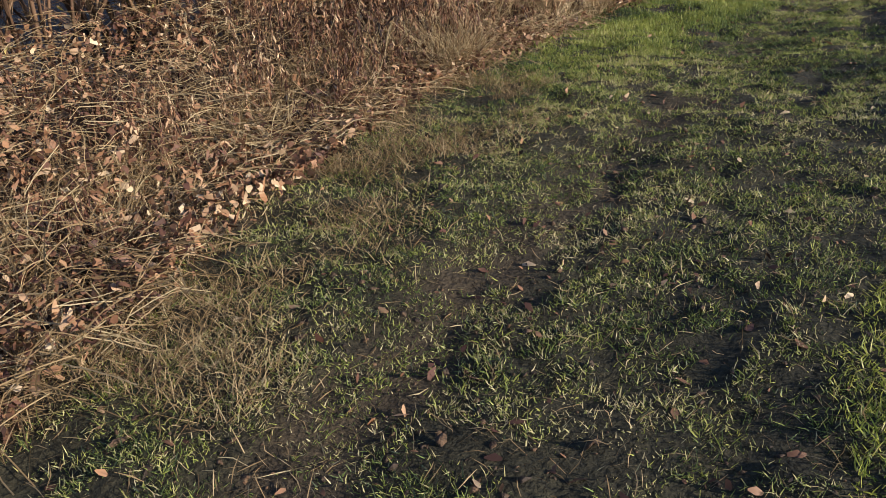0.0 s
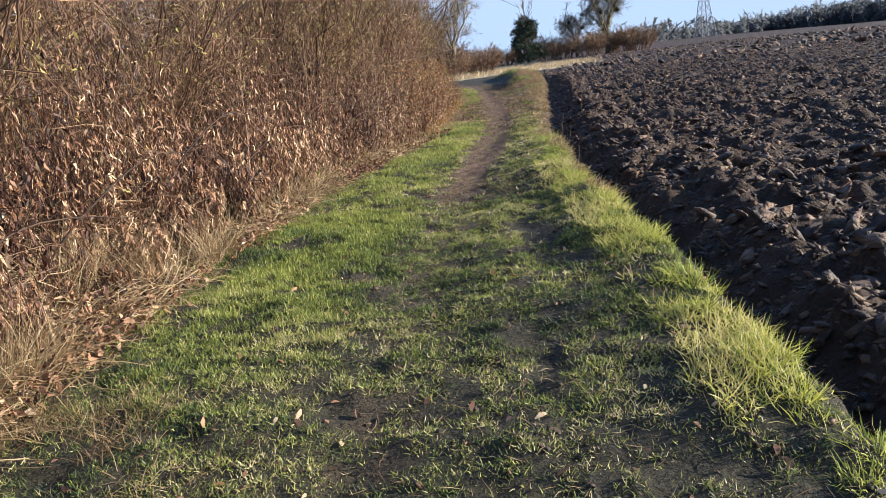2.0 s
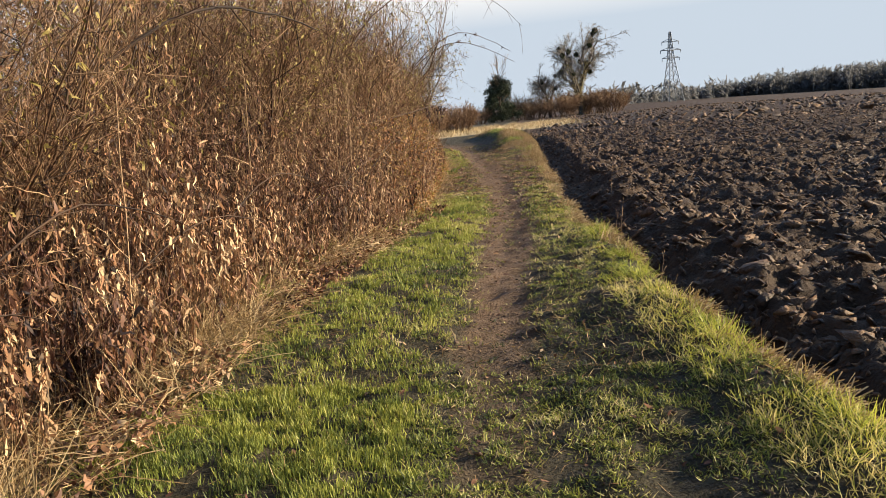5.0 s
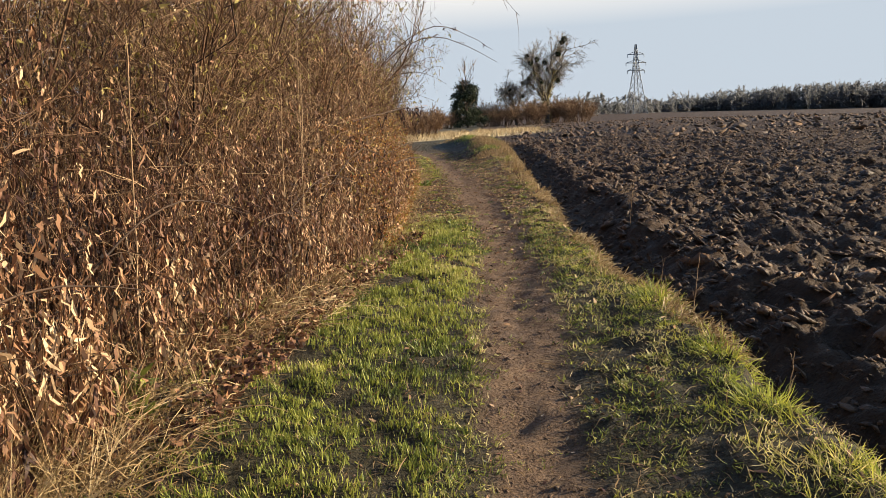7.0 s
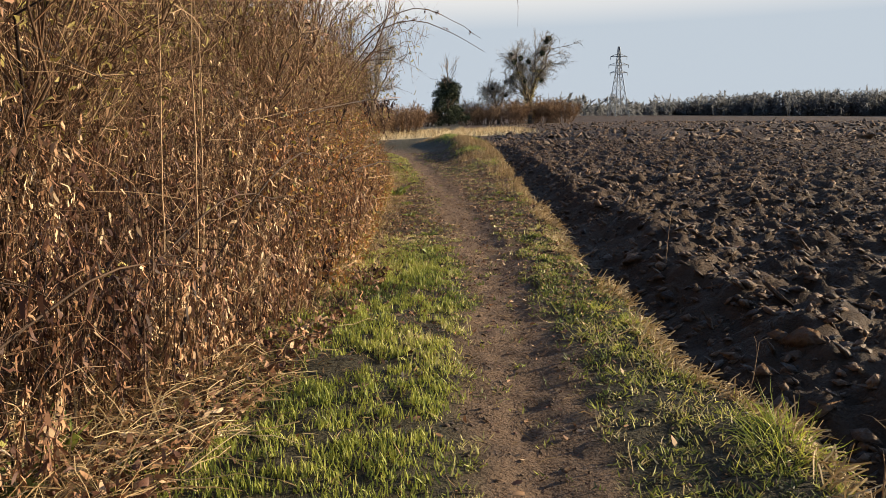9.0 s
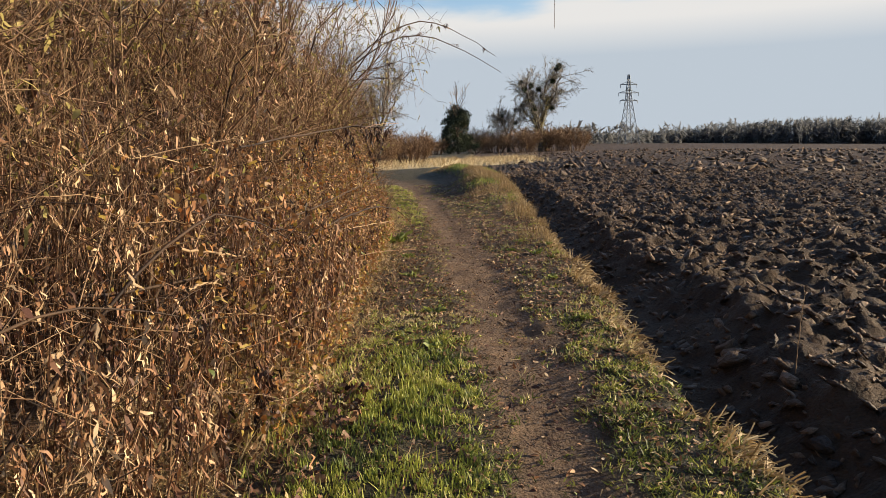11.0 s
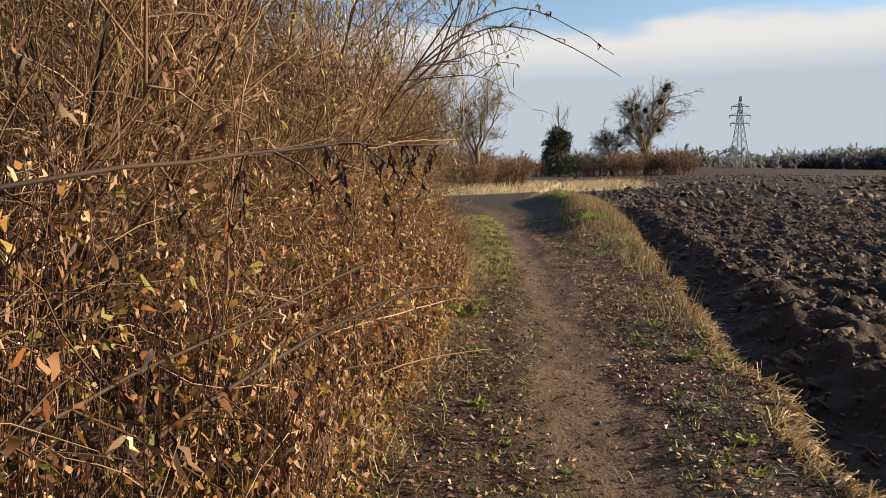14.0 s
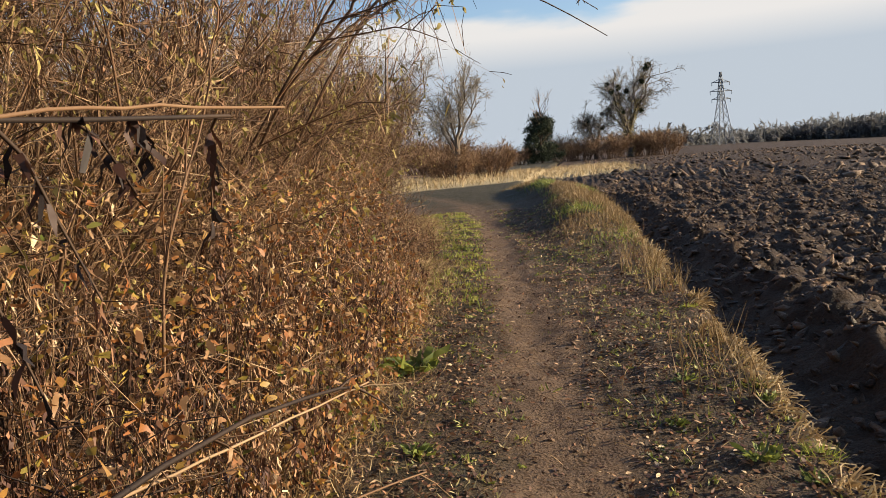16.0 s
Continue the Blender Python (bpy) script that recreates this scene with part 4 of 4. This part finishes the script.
bough("bramble_cane", [(-4.7, 17.4, 0.95), (-4.5, 18.6, 0.86), (-4.35, 19.8, 1.05), (-4.0, 21.4, 1.22)], 0.01, 0.005, 0.1, "dark arching bramble cane leaning over the verge", "bramble", 7, 0.3, 30, 0.06, M_AUTUMN, 0.7)
bough("fallen_stick", [(-4.3, 17.7, 0.92), (-4.45, 18.6, 0.82), (-4.65, 19.5, 0.72)], 0.009, 0.006, 0.95, "pale dry stick leaning in the withered herbs", "stick", 2, 0.2)
bough("fallen_stick", [(-4.28, 17.6, 1.14), (-4.4, 19.0, 0.9)], 0.008, 0.005, 0.9, "pale dry stick leaning in the withered herbs", "stick")
bough("fallen_stick", [(-4.55, 22.3, 0.66), (-4.3, 22.85, 0.68), (-4.0, 23.85, 0.64)], 0.007, 0.004, 0.85, "pale dry stick jutting from the hedge foot", "stick", 2, 0.25)
bough("fallen_stick", [(-4.6, 21.9, 0.25), (-4.2, 22.7, 0.38), (-3.7, 23.6, 0.3)], 0.007, 0.004, 0.55, "brown dry stick lying at the hedge foot", "stick", 3, 0.3)
bough("forked_sapling", [(-4.75, 21.1, 0.2), (-4.65, 21.2, 1.0), (-4.6, 21.2, 1.5), (-4.55, 21.3, 2.1)], 0.009, 0.004, 0.55, "pale forked sapling stem in the hedge", "sapling", 6, 0.5, 0, 0.05, None, 0.3, 0.9, 0.0)
bough("forked_sapling", [(-4.7, 23.2, 0.2), (-4.62, 23.2, 1.28), (-4.58, 23.6, 1.9), (-4.5, 23.7, 2.4)], 0.008, 0.004, 0.5, "pale grey sapling stem in the hedge", "sapling", 7, 0.5, 0, 0.05, None, 0.3, 0.9, 0.0)
bough("dead_bough", [(-6.0, 12.0, 2.0), (-5.2, 13.0, 2.75), (-4.7, 14.2, 2.85), (-4.4, 15.0, 2.7)], 0.02, 0.007, 0.03, "black dead bough reaching out of the hedge", "branch", 9, 0.5)
for (qx, qy, qh) in [(-4.62, 15.8, 2.3), (-4.5, 16.05, 2.5), (-4.55, 16.3, 2.2), (-4.7, 10.4, 2.0), (-4.75, 12.9, 2.2)]:
    bough("sapling", [(qx, qy, 0.1), (qx + 0.03, qy + 0.1, qh * 0.45), (qx + 0.06, qy + 0.22, qh)], 0.007, 0.003, 0.9, "slender pale sapling stem rising through the hedge", "sapling", 5, 0.35, 0, 0.05, None, 0.3, 0.9, 0.0)
for k, qy in enumerate((5.6, 7.4, 9.2, 10.9, 12.6, 14.2, 15.7, 17.0)):
    qx, rise = float(hedge_x(qy)), 0.9 + 0.5 * ((k * 7) % 5) / 5
    bough("bramble_cane", [(qx - 0.7, qy - 0.7, 0.2), (qx - 0.35, qy - 0.2, rise * 0.7), (qx - 0.08, qy + 0.5, rise), (qx + 0.1, qy + 1.3, rise * 0.85)], 0.010, 0.004, 0.04, "dark leafless bramble cane arching from the herbs", "bramble", 7, 0.3, 20, 0.07, M_DEAD, 0.35)
for (qx, qy, qh) in [(-0.83, 18.9, 0.55), (-1.0, 12.65, 0.5), (-1.1, 15.6, 0.4), (-1.2, 13.9, 0.6), (0.35, 4.3, 0.3), (-1.9, 34.5, 0.5), (-1.85, 31.5, 0.45)]:
    gz_ = float(ground_z(qx, qy)) - 0.03
    bough("dry_stalk", [(qx, qy, gz_), (qx + 0.02, qy, gz_ + qh * 0.5), (qx + 0.06, qy + 0.03, gz_ + qh)], 0.004, 0.002, 0.75, "thin dry weed stalk standing by the furrow", "weed", 4, 0.12)

# bramble leaves at the hedge foot
bn = 8500
bry = 17.5 + 11 * rng.random(bn)
brx = hedge_x(bry) - 0.9 + 1.0 * rng.random(bn)
brz = ground_z(brx, bry) + 0.05 + 1.5 * rng.random(bn) ** 1.7 * smooth01((hedge_x(bry) + 0.2 - brx) / 0.5)
brD = rng.normal(0, 1, (bn, 3))
V, F, T = leaf_ribbons(np.stack([brx, bry, brz], -1), unit(brD), 0.025 + 0.04 * rng.random(bn), 0.006 + 0.011 * rng.random(bn), np.clip(rng.normal(0.62, 0.3, bn), 0, 1))
tagged(mesh_obj("bramble_leaves", V, F, M_AUTUMN, T), "yellow and rusty bramble leaves at the hedge foot", "leaves", kind="stuff")


def weed(x, y, size, label):
    """A low rosette of broad green leaves."""
    n = int(26 + 60 * size)
    a = rng.random(n) * 6.283
    D = np.stack([np.cos(a), np.sin(a), 0.4 + 0.8 * rng.random(n)], -1)
    P = np.stack([np.cos(a), np.sin(a), rng.random(n) * 0.5], -1) * size * 0.45 * rng.random((n, 1))
    V, F, T = leaf_ribbons(P, unit(D), size * (0.3 + 0.4 * rng.random(n)), size * (0.06 + 0.08 * rng.random(n)), np.clip(rng.normal(0.42, 0.15, n), 0, 1), 0.5)
    ob = new("green_weed")
    per = len(V) // n
    for i in range(n):
        mesh_obj("leaf", V[i * per:(i + 1) * per], F[:per // 2 - 1], M_GRASS, T[i * per:(i + 1) * per], ob)
    ob.location = (x, y, float(ground_z(x, y)))
    return tagged(ob, label, "weed", "green weeds along the path")


for (qx, qy, qs) in [(-4.6, 14.05, 0.3), (-4.65, 14.4, 0.28), (-4.6, 12.4, 0.3), (-4.75, 12.7, 0.26), (-3.28, 20.9, 0.13), (-4.25, 26.0, 0.3), (-2.2, 24.1, 0.14), (-2.37, 25.45, 0.11), (-2.0, 23.9, 0.1), (-2.5, 24.7, 0.1), (-1.95, 25.0, 0.1), (-3.7, 22.9, 0.14), (-3.9, 24.3, 0.14), (-3.2, 19.6, 0.12), (-2.1, 22.2, 0.1), (-2.0, 20.3, 0.1)]:
    weed(qx, qy, qs, "fresh green broad-leaved weed" if qs > 0.2 else "small green weed among the leaf litter")

# heap of bleached grass by the hedge
hpn = 2600
a_ = rng.random(hpn) * 6.283
r_ = np.sqrt(rng.random(hpn))
hpP = np.stack([-4.75 + 0.5 * r_ * np.cos(a_), 5.6 + 0.9 * r_ * np.sin(a_), 0.12 + 0.33 * (1 - r_ ** 2) * rng.random(hpn)], -1)
hpD = rng.normal(0, 1, (hpn, 3))
hpD[:, 2] *= 0.5
hpL = 0.2 + 0.25 * rng.random(hpn)
v = ribbons(lines(hpP, unit(hpD), hpL, 4, 0.4, 0.1), unit(np.cross(hpD, rng.normal(0, 1, (hpn, 3)))), np.full((hpn, 4), 0.0028), np.clip(rng.normal(0.8, 0.15, hpn), 0, 1))
tagged(mesh_obj("grass_heap", *v[:2], M_STRAW, v[2]), "collapsed heap of bleached dry grass", "dry grass", kind="stuff")
# tall golden grass in front of the herbs
tx_, ty_ = scatter(20000, 4.0, 12.0, 1.0, lambda y: hedge_x(y) - 0.6, lambda y: hedge_x(y) + 0.25)
keep = rng.random(len(tx_)) < smooth01((fbm(tx_ * 1.1, ty_ * 1.1, 66) - 0.44) * 6) * np.interp(ty_, [4, 5.5, 8.5, 12], [0.4, 0.9, 0.9, 0.1])
tx_, ty_ = tx_[keep], ty_[keep]
V, F, T = blades(tx_, ty_, 0.3 + 0.5 * rng.random(len(tx_)), np.full(len(tx_), 0.0025), np.clip(rng.normal(0.58, 0.3, len(tx_)), 0, 1), 0.6)
tagged(mesh_obj("golden_grass", V, F, M_STRAW, T), "tall golden dry grass before the hedge", "grass", kind="stuff")

# rust-coloured leaves and collapsed straw matted over the brush
def mat_height(x, y):
    return (0.12 + 0.5 * smooth01((hedge_x(y) + 0.2 - x) / 2.2)) * (0.5 + fbm(x * 1.1, y * 1.1, 67)) * np.interp(y, [0, 6, 10, 18], [1.0, 1.0, 0.6, 0.35])


rn = 26000
ry = 0.6 + 18 * rng.random(rn)
rx = hedge_x(ry) + 0.4 - np.interp(ry, [0, 8, 12], [3.2, 2.6, 1.2]) * rng.random(rn) ** 1.3
keep = rng.random(rn) < smooth01((fbm(rx * 0.9, ry * 0.9, 68) - 0.25) * 4) * np.interp(ry, [0, 6, 10, 18], [1.0, 1.0, 0.7, 0.5])
rx, ry = rx[keep], ry[keep]
rn = len(rx)
rz = ground_z(rx, ry) + 0.02 + mat_height(rx, ry) * rng.random(rn) ** 0.6
V, F, T = leaf_ribbons(np.stack([rx, ry, rz], -1), unit(rng.normal(0, 1, (rn, 3))), 0.03 + 0.045 * rng.random(rn), 0.008 + 0.013 * rng.random(rn), np.clip(rng.normal(0.52, 0.2, rn), 0, 1))
tagged(mesh_obj("rust_leaves", V, F, M_DEAD, T), "rust-coloured fallen leaves caught in the herbs", "leaves", kind="stuff")
mn = 22000
my = 0.5 + 16 * rng.random(mn)
mx_ = hedge_x(my) + 0.45 - np.interp(my, [0, 8, 12], [3.0, 2.4, 1.0]) * rng.random(mn) ** 1.2
keep = rng.random(mn) < np.interp(my, [6, 9], [1.0, 0.4]) * smooth01((fbm(mx_ * 1.0, my * 1.0, 69) - 0.3) * 4)
mx_, my = mx_[keep], my[keep]
mn = len(mx_)
mP = np.stack([mx_, my, ground_z(mx_, my) + 0.03 + mat_height(mx_, my) * rng.random(mn) ** 0.5], -1)
mD = rng.normal(0, 1, (mn, 3))
mD[:, 2] = rng.normal(0.1, 0.3, mn)
mC = lines(mP, unit(mD), 0.12 + 0.3 * rng.random(mn), 4, 0.35 * rng.random(mn), 0.08)
mC[:, :, 2] = np.maximum(mC[:, :, 2], ground_z(mC[:, :, 0], mC[:, :, 1]) + 0.004)
v = ribbons(mC, unit(np.cross(mD, rng.normal(0, 1, (mn, 3)))), np.full((mn, 4), 0.0022), np.clip(0.25 + 0.75 * fbm(mx_ * 1.4, my * 1.4, 70) + rng.normal(0, 0.2, mn), 0, 1))
tagged(mesh_obj("straw_mat", *v[:2], M_STRAW, v[2]), "collapsed bleached straw matted over the brush", "dry grass", kind="stuff")
# tawny dead grass between the brush and the path
dx_, dy_ = scatter(36000, 0.4, 5.5, 1.2, lambda q: hedge_x(q) - 0.2, lambda q: hedge_x(q) + 1.6)
keep = rng.random(len(dx_)) < smooth01((fbm(dx_ * 1.6, dy_ * 1.6, 73) - 0.4) * 6) * smooth01((hedge_x(dy_) + 1.6 - dx_) / 0.7)
dx_, dy_ = dx_[keep], dy_[keep]
V, F, T = blades(dx_, dy_, 0.05 + 0.11 * rng.random(len(dx_)), np.full(len(dx_), 0.0018), np.clip(rng.normal(0.4, 0.25, len(dx_)), 0, 1), 0.9)
tagged(mesh_obj("tawny_grass", V, F, M_STRAW, T), "tawny matted dead grass beside the brush", "grass", kind="stuff")
# roots and dead grass hanging over the cut edge of the furrow
fy2 = 9 + 32 * rng.random(16000) ** 1.3
fx2 = edge_x(fy2) - 0.16 * rng.random(16000) ** 1.5 + 0.03
keep = rng.random(16000) < smooth01((vnoise(fy2 * 2.2, fy2 * 0, 76) - 0.15) * 3)
fx2, fy2 = fx2[keep], fy2[keep]
fD = rng.normal(0, 0.5, (len(fx2), 3)) + np.array([[0.6, 0, 0.35]])
fC = lines(np.stack([fx2, fy2, ground_z(fx2, fy2) - 0.005], -1), unit(fD), 0.05 + 0.12 * rng.random(len(fx2)), 4, 0.7 * rng.random(len(fx2)), 0.08)
v = ribbons(fC, unit(np.cross(fD, rng.normal(0, 1, fD.shape))), np.full((len(fx2), 4), 0.0022) + 0.0001 * fy2[:, None], np.clip(rng.normal(0.6, 0.25, len(fx2)), 0, 1))
tagged(mesh_obj("hanging_grass", *v[:2], M_STRAW, v[2]), "dead grass and roots hanging over the furrow edge", "grass", kind="stuff")
# dry stalks standing along the edge before the bend
wy = 25 + 18 * rng.random(1500)
wx = edge_x(wy) - 0.03 - 0.45 * rng.random(1500) ** 1.6
keep = rng.random(1500) < smooth01((vnoise(wy * 1.1, wy * 0, 77) - 0.3) * 4)
wx, wy = wx[keep], wy[keep]
V, F, T = blades(wx, wy, 0.15 + 0.3 * rng.random(len(wx)), np.full(len(wx), 0.004), np.clip(rng.normal(0.3, 0.25, len(wx)), 0, 1), 0.25)
tagged(mesh_obj("edge_stalks", V, F, M_STRAW, T), "thin reddish dry stalks along the furrow edge", "dead plants", kind="stuff")
